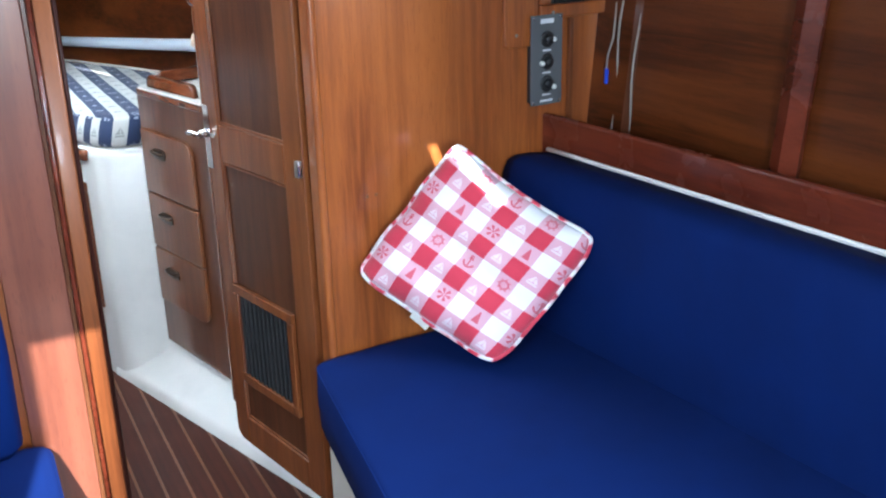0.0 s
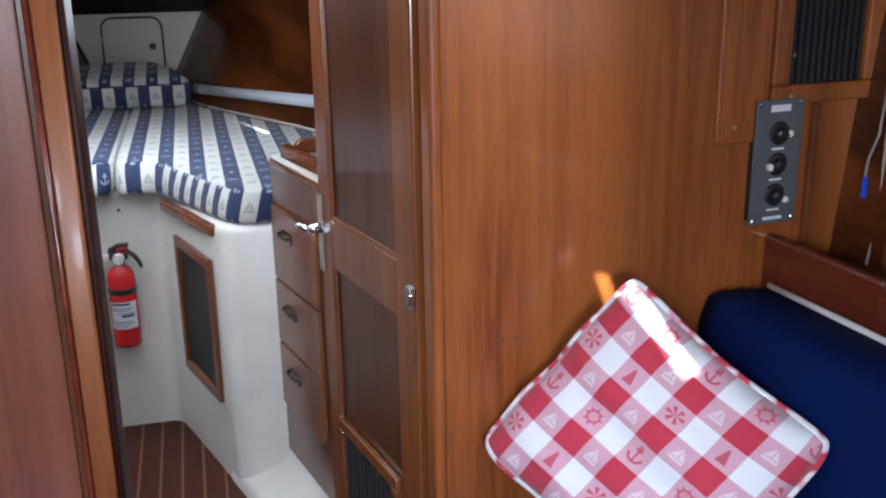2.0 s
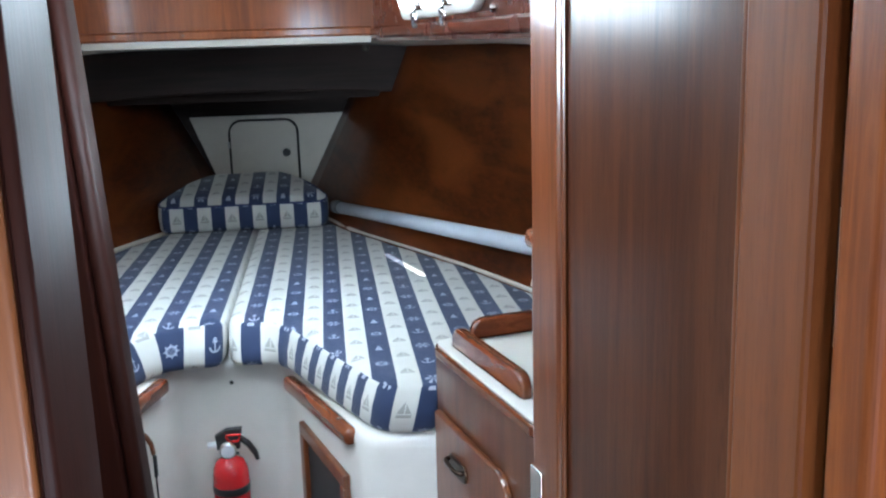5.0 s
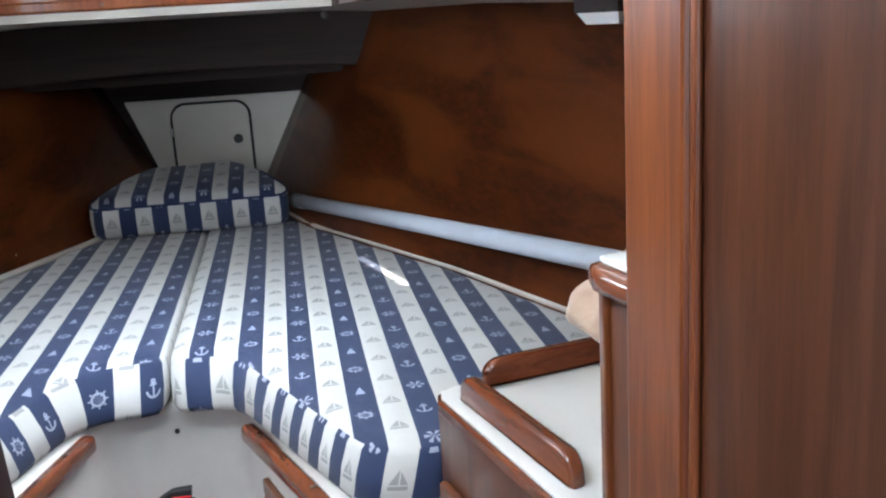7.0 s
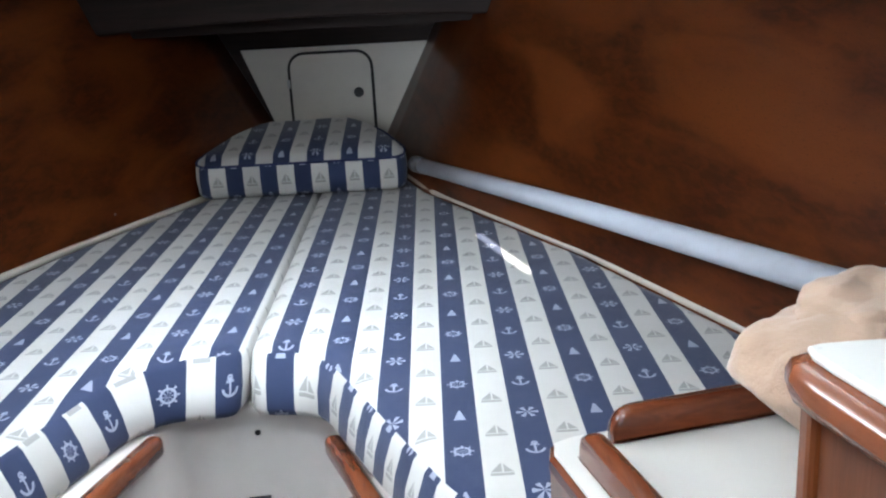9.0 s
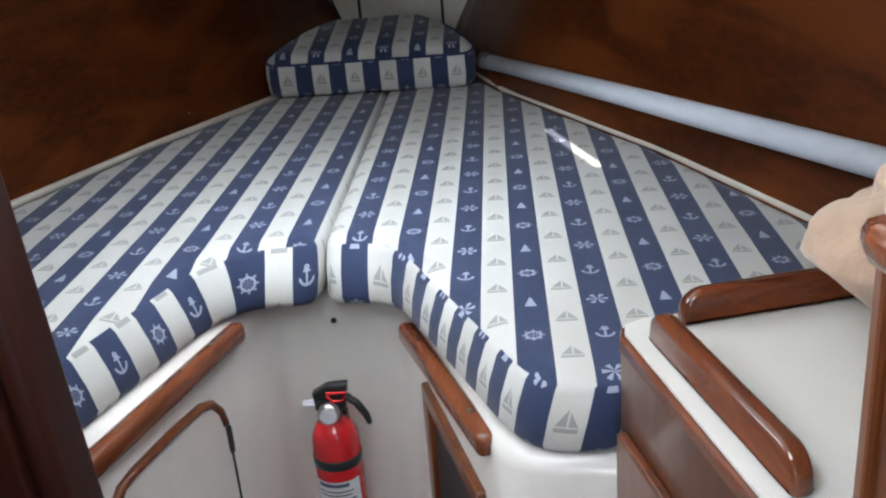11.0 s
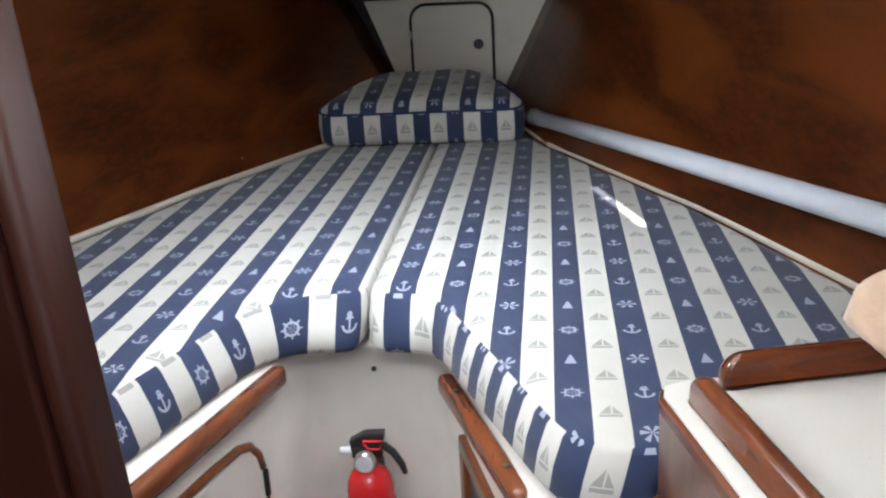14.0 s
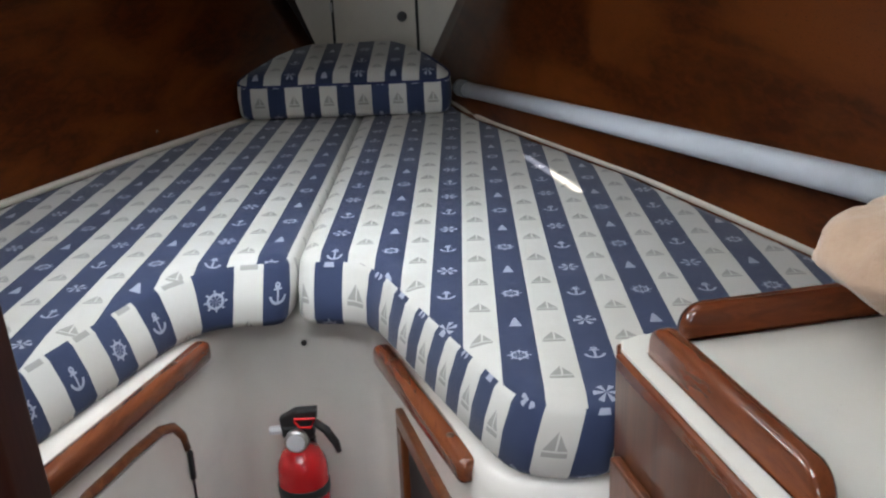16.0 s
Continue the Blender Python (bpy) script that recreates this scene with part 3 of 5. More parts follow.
for side, word in ((1, "starboard"), (-1, "port")):
    table = [(y, x) for y, x in TRUNK]
    for (y0, x0), (y1, x1) in zip(table, table[1:]):
        p0, p1 = (side * x0, y0), (side * x1, y1)
        size = math.hypot(p1[0] - p0[0], p1[1] - p0[1])
        m = along(p0, p1)
        out = (0.0, 0.03) if side < 0 else (-0.03, 0.0)
        spans = [(0.0, size, 1.60, ROOF + 0.03)]
        if y0 == -1.75:
            a, b = 1.75, 3.25
            spans = [(0, a, 1.56, ROOF + 0.03), (b, size, 1.56, ROOF + 0.03), (a, b, 1.56, 1.675), (a, b, 1.845, ROOF + 0.03)]
        for a, b, low, high in spans:
            structure("wall_coachroof_" + word, block(a, b, *out, low + 0.03, high, 0, None, m), RED_TRUNK if side > 0 else TRUNK_WOOD, "red mahogany side of the coachroof")
        lip = (-0.014, -0.0005) if side < 0 else (0.0005, 0.014)
        structure("trim_coachroof_lip", block(0, size, *lip, 1.638, 1.666, 0.006, None, m), RED_TRUNK if side > 0 else TRIM_Y, "rounded mahogany lip under the coachroof side")

structure("trim_coachroof_bead", tube([(1.028, y, 1.650) for y in (1.885, 1.0, -1.6)], 0.007, 8), CREAM, "pale bead under the coachroof side")

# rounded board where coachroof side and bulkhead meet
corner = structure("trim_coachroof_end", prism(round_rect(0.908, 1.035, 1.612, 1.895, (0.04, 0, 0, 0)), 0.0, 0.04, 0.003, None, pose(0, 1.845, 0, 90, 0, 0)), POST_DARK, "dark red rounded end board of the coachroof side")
part("edge_cord", tube([(1.03, 1.803, 1.610)] + [(x, 1.803, z) for x, z in round_rect(0.906, 1.035, 1.610, 1.895, (0.04, 0, 0, 0))[6::-1]] + [(0.906, 1.803, 1.89)], 0.0035, 6), WIRE, corner, "grey edge cord", True)

# unseen coachroof top; its hatch opening and slots are cut to aim sunlight

def roof_with_holes(bm, x0, x1, y0, y1, holes):
    """A slab in strips, left open where a hole lies."""
    xs = sorted({x0, x1, *(h[0] for h in holes), *(h[1] for h in holes)})
    ys = sorted({y0, y1, *(h[2] for h in holes), *(h[3] for h in holes)})
    for a, b in zip(xs, xs[1:]):
        for c, d in zip(ys, ys[1:]):
            mx, my = (a + b) / 2, (c + d) / 2
            if not any(h[0] < mx < h[1] and h[2] < my < h[3] for h in holes):
                block(a, b, c, d, ROOF, ROOF + 0.015, 0, bm)


bm = bmesh.new()
roof_with_holes(bm, -1.1, 1.1, -1.8, -0.65, [])


def sun_gap_side(y, x_at_bulkhead):
    return x_at_bulkhead - 0.25 * (1.8 - y)


# slanted edges follow the sun so its patch lands on the port post
SUN_GAP_L, SUN_GAP_R, SUN_GAP_END = -0.04, 0.106, 0.19
prism(((-1.1, -0.65), (sun_gap_side(-0.65, SUN_GAP_L), -0.65), (sun_gap_side(SUN_GAP_END, SUN_GAP_L), SUN_GAP_END), (-1.1, SUN_GAP_END)), ROOF, ROOF + 0.015, 0, bm)
prism(((sun_gap_side(-0.65, SUN_GAP_R), -0.65), (1.1, -0.65), (1.1, 0.16), (sun_gap_side(0.16, SUN_GAP_R), 0.16)), ROOF, ROOF + 0.015, 0, bm)
roof_with_holes(bm, -1.1, 1.1, 0.66, 1.95, [])
prism(((sun_gap_side(SUN_GAP_END, SUN_GAP_R), SUN_GAP_END), (sun_gap_side(0.16, SUN_GAP_R), 0.16), (1.1, 0.16), (1.1, 0.25), (-1.1, 0.25), (-1.1, SUN_GAP_END)), ROOF, ROOF + 0.015, 0, bm)
# made-up slot that lets a strip of sun onto the pillow
prism(((-1.1, 0.25), (0.648, 0.25), (0.636, 0.66), (-1.1, 0.66)), ROOF, ROOF + 0.015, 0, bm)
prism(((0.684, 0.25), (1.1, 0.25), (1.1, 0.66), (0.668, 0.66)), ROOF, ROOF + 0.015, 0, bm)
structure("ceiling_saloon", bm, CREAM, "unseen cream saloon headliner with openings cut to shape the sun")
bm = bmesh.new()
roof_with_holes(bm, -0.9, 0.9, 1.95, 2.65, [])
# made-up slot that lets a streak of sun onto the berth
prism(((-0.9, 2.65), (0.194, 2.65), (0.096, 2.99), (-0.9, 2.99)), ROOF, ROOF + 0.015, 0, bm)
prism(((0.224, 2.65), (0.9, 2.65), (0.9, 2.99), (0.126, 2.99)), ROOF, ROOF + 0.015, 0, bm)
roof_with_holes(bm, -0.9, 0.9, 2.99, 4.34, [])
structure("ceiling_fore_cabin", bm, CREAM, "unseen cream headliner of the fore cabin with a slot cut for the sun")

def deck_hatch(cx, cy, label, pane):
    ob = thing("deck_hatch", label, "hatch", "deck hatches")
    for x0, x1, y0, y1 in ((-0.23, 0.23, 0.195, 0.23), (-0.23, 0.23, -0.23, -0.195), (-0.23, -0.195, -0.1945, 0.1945), (0.195, 0.23, -0.1945, 0.1945)):
        part("frame", block(cx + x0, cx + x1, cy + y0, cy + y1, ROOF - 0.025, ROOF - 0.0005, 0.004), LAMINATE, ob)
    part("pane", block(cx - 0.1945, cx + 0.1945, cy - 0.1945, cy + 0.1945, ROOF - 0.012, ROOF - 0.003), pane, ob, "frosted pane")


deck_hatch(0.10, 2.36, "frosted deck hatch over the passage", PANE_MAT)
# never in view; added as a source for the lamp over the berth
deck_hatch(0.0, 3.62, "unseen deck hatch over the berth, added for its area lamp", DIFFUSER)

# cream fascia under the coachroof front
structure("trim_fascia_front", block(-0.43, 0.43, 4.301, 4.325, 1.626, 1.6475), CREAM, "cream fascia under the coachroof front")

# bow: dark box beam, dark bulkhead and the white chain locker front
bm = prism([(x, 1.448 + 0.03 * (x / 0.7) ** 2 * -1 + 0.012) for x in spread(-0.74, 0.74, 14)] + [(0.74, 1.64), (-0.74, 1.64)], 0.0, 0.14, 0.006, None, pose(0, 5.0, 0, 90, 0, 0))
structure("wall_bow_beam", bm, BEAM_WOOD, "dark beam across the bow")
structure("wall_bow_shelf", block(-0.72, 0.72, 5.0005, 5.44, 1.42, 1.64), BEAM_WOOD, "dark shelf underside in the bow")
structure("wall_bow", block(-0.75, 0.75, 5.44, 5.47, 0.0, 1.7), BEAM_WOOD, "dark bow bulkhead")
bm = bmesh.new()
prism(((-0.135, 0.93), (0.175, 0.93), (0.372, 1.335), (-0.288, 1.335)), 0.0, 0.018, 0.0, bm, pose(0, 5.438, 0, 90, 0, 0))
locker = thing("wall_chain_locker", "white painted chain locker front at the bow", "bulkhead", "", "structure")
part("panel", bm, CREAM, locker)
bm = prism(round_rect(-0.124, 0.152, 0.96, 1.312, (0.0, 0.0, 0.05, 0.05)), 0.0, 0.014, 0.003, None, pose(0, 5.4195, 0, 90, 0, 0))
hatch_door = part("hatch_door", bm, CREAM, locker, "white hatch door with a black rubber edge")
loop = [(x, 5.4115, z) for x, z in round_rect(-0.127, 0.155, 0.96, 1.315, (0, 0, 0.052, 0.052))][1:]
loop = [(-0.127, 5.4115, 0.96)] + [p for p in reversed(loop) if p[2] > 0.965] + [(0.155, 5.4115, 0.96)]
part("edge_seal", tube(loop, 0.006, 6), RUBBER, hatch_door, "black rubber edge seal", True)
part("finger_hole", lathe(((0.017, 0), (0.017, 0.004), (0.012, 0.006), (0.0115, 0.001)), (0, 0, 0), 16, pose(0.106, 5.4055, 1.176, 90, 0, 0)), BLACK, hatch_door, "round black finger hole")
part("hinge", block(-0.137, -0.126, 5.404, 5.416, 1.20, 1.23, 0.002), STEEL, hatch_door)

# ---- berth base and white liner ----
SIDE_R = ((0.135, 3.68), (0.165, 3.60), (0.315, 3.135), (0.345, 3.105), (0.52, 3.085))
SIDE_L = ((-0.115, 3.68), (-0.150, 3.60), (-0.285, 3.10), (-0.36, 2.77))


outline = list(SIDE_L[::-1]) + list(SIDE_R)


def rounded_path(points, radius=0.035, steps=5):
    out = [points[0]]
    for a, b, c in zip(points, points[1:], points[2:]):
        ab, cb = Vector(a) - Vector(b), Vector(c) - Vector(b)
        r = min(radius, ab.length * 0.45, cb.length * 0.45)
        p, q = Vector(b) + ab.normalized() * r, Vector(b) + cb.normalized() * r
        for k in range(steps + 1):
            t = k / steps
            v = p * (1 - t) ** 2 + Vector(b) * 2 * t * (1 - t) + q * t * t
            out.append((v.x, v.y))
    out.append(points[-1])
    return out


base_path = rounded_path(outline, 0.04)
bm = bmesh.new()
profile = ((0.0, FLOOR_Z - 0.01), (0.0, 0.816), (0.006, 0.834), (0.020, 0.844), (0.060, 0.846))
rows = []
for k, (x, y) in enumerate(base_path):
    x0, y0 = base_path[max(k - 1, 0)]
    x1, y1 = base_path[min(k + 1, len(base_path) - 1)]
    size = math.hypot(x1 - x0, y1 - y0)
    nx, ny = -(y1 - y0) / size, (x1 - x0) / size
    rows.append([bm.verts.new((x + nx * d, y + ny * d, z)) for d, z in profile])
for a, b in zip(rows, rows[1:]):
    for k in range(len(profile) - 1):
        bm.faces.new((a[k], a[k + 1], b[k + 1], b[k]))
berth_base = part("berth_base", bm, GELCOAT, None, "", True)
tagged(berth_base, "white gelcoat moulding under the V-shaped berth", "", "", "structure")
structure("berth_platform", prism([(-1.0, 2.78)] + [(-0.43, 2.78)] + [(-0.345, 3.14), (-0.20, 3.64), (-0.13, 3.74), (0.13, 3.74), (0.22, 3.62), (0.35, 3.19), (0.5, 3.15)] + [(1.05, 3.15), (0.9, 3.6), (0.7, 4.1), (0.35, 4.8), (0.1, 5.43), (-0.1, 5.43), (-0.35, 4.87), (-0.72, 4.03), (-0.9, 3.6)], 0.78, 0.8455), GELCOAT, "white berth platform under the cushions")
part("drain_plug", lathe(((0.0055, 0), (0.0055, 0.004), (0.003, 0.005)), (0, 0, 0), 10, pose(0.0, 3.6815, 0.778, 90, 0, 0)), BLACK, berth_base, "small black plug")

# white plinth shelf between sole and cabinets
bm = bmesh.new()
shelf_rows = []
for t in spread(0, 1, 10):
    y = 3.20 + (1.89 - 3.20) * t
    xs = 0.288 + (0.70 - 0.288) * t
    xc = 0.473 + 0.24 * (3.05 - y) + 0.02
    line = ((xs, FLOOR_Z - 0.015), (xs + 0.006, 0.010), (xs + 0.02, 0.024), (max(xs + 0.05, xc - 0.03), 0.075), (max(xs + 0.07, xc), 0.115), (max(xs + 0.09, xc + 0.03), 0.15))
    shelf_rows.append([bm.verts.new((x, y, z)) for x, z in line])
for a, b in zip(shelf_rows, shelf_rows[1:]):
    for k in range(5):
        bm.faces.new((a[k], a[k + 1], b[k + 1], b[k]))
structure("plinth_shelf", bm, GELCOAT, "white gelcoat plinth along the cabin sole", True)

# mahogany hand rails on the berth edges
def hand_rail(p0, p1, z, label):
    m = along(p0, p1)
    size = math.hypot(p1[0] - p0[0], p1[1] - p0[1])
    bm = prism(round_rect(0, size, -0.016, 0.016, 0.014), z - 0.018, z + 0.018, 0.009, None, m)
    ob = part("berth_rail", bm, TRIM_Y, None, "", True)
    tagged(ob, label, "rail", "berth rails")
    for s in (0.18, 0.82):
        part("screw", lathe(((0.006, 0), (0.006, 0.002), (0.003, 0.003)), (0, 0, 0), 8, m @ pose(size * s, 0, z + 0.0175)), BRONZE, ob)
    return ob


hand_rail((0.152, 3.552), (0.300, 3.175), 0.815, "mahogany rail along the berth edge by the vent")
hand_rail((-0.288, 3.06), (-0.148, 3.566), 0.825, "mahogany rail along the berth edge by the locker door")


def vent(p0, p1, z0, z1, bars, label, depth=0.016, frame_w=0.026, frame_mat=None, name="vent"):
    """A framed vent with upright slats and dark mesh, on the wall from p0 to p1; the room lies on the right of that line."""
    m = along(p0, p1)
    size = math.hypot(p1[0] - p0[0], p1[1] - p0[1])
    ob = thing(name, label, "vent")
    mat = frame_mat or STILE
    for a, b, low, high in ((0, size, z1 - frame_w, z1), (0, size, z0, z0 + frame_w), (0, frame_w, z0 + frame_w, z1 - frame_w), (size - frame_w, size, z0 + frame_w, z1 - frame_w)):
        part("frame", block(a, b, -depth, 0.0, low, high, 0.004, None, m), mat, ob)
    part("mesh", block(frame_w, size - frame_w, -0.004, -0.001, z0 + frame_w, z1 - frame_w, 0, None, m), MESH, ob, "dark mesh")
    inner = size - 2 * frame_w
    for k in range(bars):
        s = frame_w + inner * (k + 0.5) / bars
        part("slat", block(s - inner / bars * 0.22, s + inner / bars * 0.22, -depth * 0.7, -0.004, z0 + frame_w, z1 - frame_w, 0.001, None, m, 1), MESH, ob)
    return ob


vent((0.186, 3.545), (0.290, 3.212), 0.245, 0.715, 0, "tall teak framed vent with dark mesh in the white berth side", frame_w=0.034)

# locker door in the port berth side
m = along((-0.285, 3.10), (-0.150, 3.60))
locker_door = thing("locker_door", "white locker door with a teak rim in the berth side", "door")
bm = prism(round_rect(0.075, 0.396, 0.10, 0.745, (0.02, 0.02, 0.06, 0.05)), 0.0, 0.010, 0.003, None, m @ UPRIGHT)
part("panel", bm, GELCOAT, locker_door)
arch = [(0.072, 0.66), (0.074, 0.70), (0.084, 0.733), (0.106, 0.752), (0.14, 0.757), (0.25, 0.758), (0.33, 0.754), (0.362, 0.742), (0.384, 0.715), (0.392, 0.685)]
part("rim", tube([m @ Vector((x, -0.008, z)) for x, z in arch], 0.0085, 8), STILE, locker_door, "teak rim", True)
part("latch", block(0.389, 0.399, -0.017, -0.008, 0.625, 0.680, 0.003, None, m), BLACK, locker_door, "black latch")
part("seam", tube([m @ Vector((0.397, -0.010, 0.63)), m @ Vector((0.399, -0.010, 0.12))], 0.0025, 6), BLACK, locker_door)

# ---- berth cushions ----
def berth_cushion(name, outline, label, shift, side_shift, z0=0.848, z1=0.945, **more):
    bm, base = cushion(outline, z0, z1, shift, **{"side_shift": side_shift, "seam": True, **more})
    ob = part(name, bm, STRIPED, None)
    tagged(ob, label, "cushion", "berth cushions")
    return ob


def flare_side(x, y, way, depth, end):
    """How far the top edge stands back from the bottom edge on the aisle side."""
    front = min(1.0, max(0.0, (0.19 - abs(x)) / 0.09)) * min(1.0, max(0.0, (3.85 - y) / 0.22))
    side = min(1.0, max(0.0, (abs(x) - 0.10) / 0.09)) * min(1.0, max(0.0, (end - abs(x)) / 0.05)) if y < 3.62 else 0.0
    return way * 0.9 * depth * side, 0.065 * front + 0.42 * depth * side


def flare_right(x, y):
    return flare_side(x, y, 1, 0.028, 0.50)


def flare_left(x, y):
    return flare_side(x, y, -1, 0.045, 0.45)


right = [(0.005, 3.590), (0.112, 3.588), (0.140, 3.560), (0.325, 3.145), (0.352, 3.103), (0.462, 3.088), (0.490, 3.120), (0.80, 3.15), (1.02, 3.22)]
right += [(curve_at(STBD, y) - 0.03, y) for y in (3.35, 3.61, 3.86, 4.12, 4.35, 4.6, 4.83, 5.1, 5.3)] + [(0.05, 5.38), (0.005, 5.3)]
left = [(-0.005, 3.590), (-0.005, 5.3), (-0.05, 5.38)] + [(-(curve_at(PORT, y) - 0.03), y) for y in (5.3, 5.1, 4.87, 4.6, 4.42, 4.2, 4.03, 3.8, 3.61, 3.3, 3.0)]
left += [(-1.05, 2.79), (-0.44, 2.79), (-0.290, 3.19), (-0.172, 3.548), (-0.125, 3.588)]
berth_cushion("berth_cushion", right, "navy and white striped berth cushion with woven nautical figures", -0.045, 0.077, flare=flare_right, squeeze=0.28, side_row=0.5)
berth_cushion("berth_cushion", left, "navy and white striped berth cushion beside the locker door", 0.166, 0.084, mesh_seed=4.0, flare=flare_left, row=-0.02)
bolster = [(-0.345, 4.835), (0.262, 4.835), (0.275, 4.90), (0.19, 5.10), (0.10, 5.20), (-0.19, 5.20), (-0.28, 5.10), (-0.36, 4.90)]
bm, base = cushion(bolster, 0.956, 1.057, 0.02, 4, (0, 0.16), 0.018, 0.012, 0.002, 9.0, 0.02, side_row=0.5)
ob = tagged(part("bolster_cushion", bm, STRIPED), "wedge-shaped navy and white striped bolster at the bow", "cushion", "berth cushions")
part("piping", piping(base, 1.053, 0.004, (0, 0.16)), NAVY_CORD, ob, "navy piping", True)

# white ledge strips and lower lining boards along the hull
for side, table, word in ((1, STBD, "starboard"), (-1, PORT, "port")):
    ys = spread(3.05 if side > 0 else 2.78, 5.40, 24)
    points = [(side * (curve_at(table, y) - 0.016), y, 0.946) for y in ys]
    structure("trim_ledge_" + word, tube(points, 0.0095, 8), CREAM, "white ledge strip between berth cushion and hull", True)
    for y in (3.97, 3.2, 4.6):
        z = 0.985
        x = side * (hull_x(side, y, z) - 0.001)
        ob = tagged(part("screw_head", lathe(((0.005, 0), (0.005, 0.002), (0.002, 0.003)), (0, 0, 0), 8, pose(x, y, z, 0, -90 * side, 0)), CHROME), "small bright screw in the hull lining", "screw", "hull screws")

# pale pipe lying along the hull
pipe = thing("pipe", "long pale blue-grey plastic pipe lying along the hull", "pipe")
way = [(0.315, 4.80, 1.030), (0.60, 4.22, 1.055), (0.865, 3.60, 1.090), (0.975, 3.32, 1.108)]
part("tube", tube(way, [0.021, 0.0235, 0.0255, 0.026], 16), PIPE, pipe, "", True)
part("socket", tube([(0.975, 3.32, 1.108), (1.095, 2.98, 1.125), (1.105, 2.95, 1.126)], [0.0275, 0.0275, 0.026], 16), PIPE, pipe, "pipe socket end", True)
part("end_cap", tube([(0.296, 4.84, 1.029), (0.318, 4.795, 1.030)], 0.024, 16), GREY_PLATE, pipe, "dark end cap", True)

# upper board seam on the starboard lining
points = [(hull_x(1, y, 1.50) - 0.002, y, 1.50 + 0.02 * (y - 3.5)) for y in spread(2.75, 4.84, 16)]
structure("trim_lining_seam", tube(points, 0.003, 6), TEAK_DARK, "dark seam between the lining boards")

# ---- starboard cabinets ----
def face_x(y):
    return 0.473 + 0.24 * (3.05 - y)


m_cab = along((face_x(3.065), 3.065), (face_x(2.60), 2.60))  # from the berth end aft; the room lies on the right
cab_len = math.hypot(face_x(2.6) - face_x(3.065), 0.465)
cabinet = thing("drawer_cabinet", "dark mahogany cabinet with three drawers beside the berth", "cabinet")
part("body", prism(((face_x(3.065), 3.065), (face_x(2.605), 2.605), (1.25, 2.605), (1.08, 3.10), (0.75, 3.095)), 0.135, 1.025), CABINET, cabinet)
for z0, z1, radii in ((0.704, 0.918, (0.006, 0.006, 0.05, 0.006)), (0.508, 0.698, 0.004), (0.305, 0.502, (0.006, 0.05, 0.006, 0.006))):
    # plan x of the outline runs along the cabinet face
    bm = prism(round_rect(0.018, 0.365, z0, z1, radii), 0.0, 0.014, 0.004, None, m_cab @ UPRIGHT)
    drawer = part("drawer", bm, DRAWER, cabinet)
    cz, cs = z1 - 0.070, 0.145
    part("handle_plate", prism(round_rect(cs - 0.045, cs + 0.045, cz - 0.017, cz + 0.017, 0.016), 0.014, 0.018, 0.001, None, m_cab @ UPRIGHT), BRONZE, drawer, "dark bronze recessed plate")
    bar = [m_cab @ Vector((cs + 0.037 * math.cos(a), -0.019 - 0.012 * math.sin(a) ** 0.5 if math.sin(a) > 0 else -0.019, cz + 0.006)) for a in (math.pi * k / 10 for k in range(11))]
    part("handle", tube(bar, 0.0045, 8), BRONZE, drawer, "dark bronze bail handle", True)

counter_pts = [(face_x(3.075) - 0.008, 3.075), (face_x(2.605) - 0.008, 2.605), (1.26, 2.605), (1.09, 3.16), (0.75, 3.135), (face_x(3.075) + 0.03, 3.088)]
counter = thing("countertop", "white laminate countertop with mahogany edge and fiddle rails", "countertop")
part("edge", prism(soften(resample(counter_pts, 0.03), 1), 1.0255, 1.046, 0.004), TRIM_Y, counter, "mahogany edge")
part("top", prism(inset(soften(resample(counter_pts, 0.03), 1), 0.006), 1.0465, 1.0515, 0.001), LAMINATE, counter, "white laminate top")


def fiddle(p0, p1):
    m = along(p0, p1)
    size = math.hypot(p1[0] - p0[0], p1[1] - p0[1])
    return prism(round_rect(0, size, 1.0518, 1.094, (0.002, 0.002, 0.03, 0.03)), -0.011, 0.011, 0.006, None, m @ UPRIGHT)


part("fiddle_rail", fiddle((0.506, 3.028), (0.582, 2.725)), TRIM_Y, counter, "rounded mahogany fiddle rail", True)
part("fiddle_rail", fiddle((0.538, 3.062), (0.90, 3.150)), TRIM_X, counter, "rounded mahogany fiddle rail", True)

hanging = thing("hanging_locker", "tall mahogany locker with a white top behind the door", "cabinet")
tall_pts = [(0.560, 2.556), (0.715, 1.93), (1.45, 1.97), (1.27, 2.556)]
part("body", prism(tall_pts, 0.10, 1.345), CABINET, hanging)
edge_pts = [(0.536, 2.574), (0.690, 1.93), (1.45, 1.97), (1.27, 2.574)]
shape = soften(resample(edge_pts, 0.025), 2)
part("edge", prism(shape, 1.3455, 1.372, 0.010), TRIM_Y, hanging, "rounded glossy mahogany edge", True)
part("top", prism(inset(shape, 0.012), 1.3725, 1.378, 0.002), LAMINATE, hanging, "white laminate top")
part("corner_post", block(0.556, 0.580, 2.545, 2.563, 0.10, 1.345, 0.004), STILE, hanging)

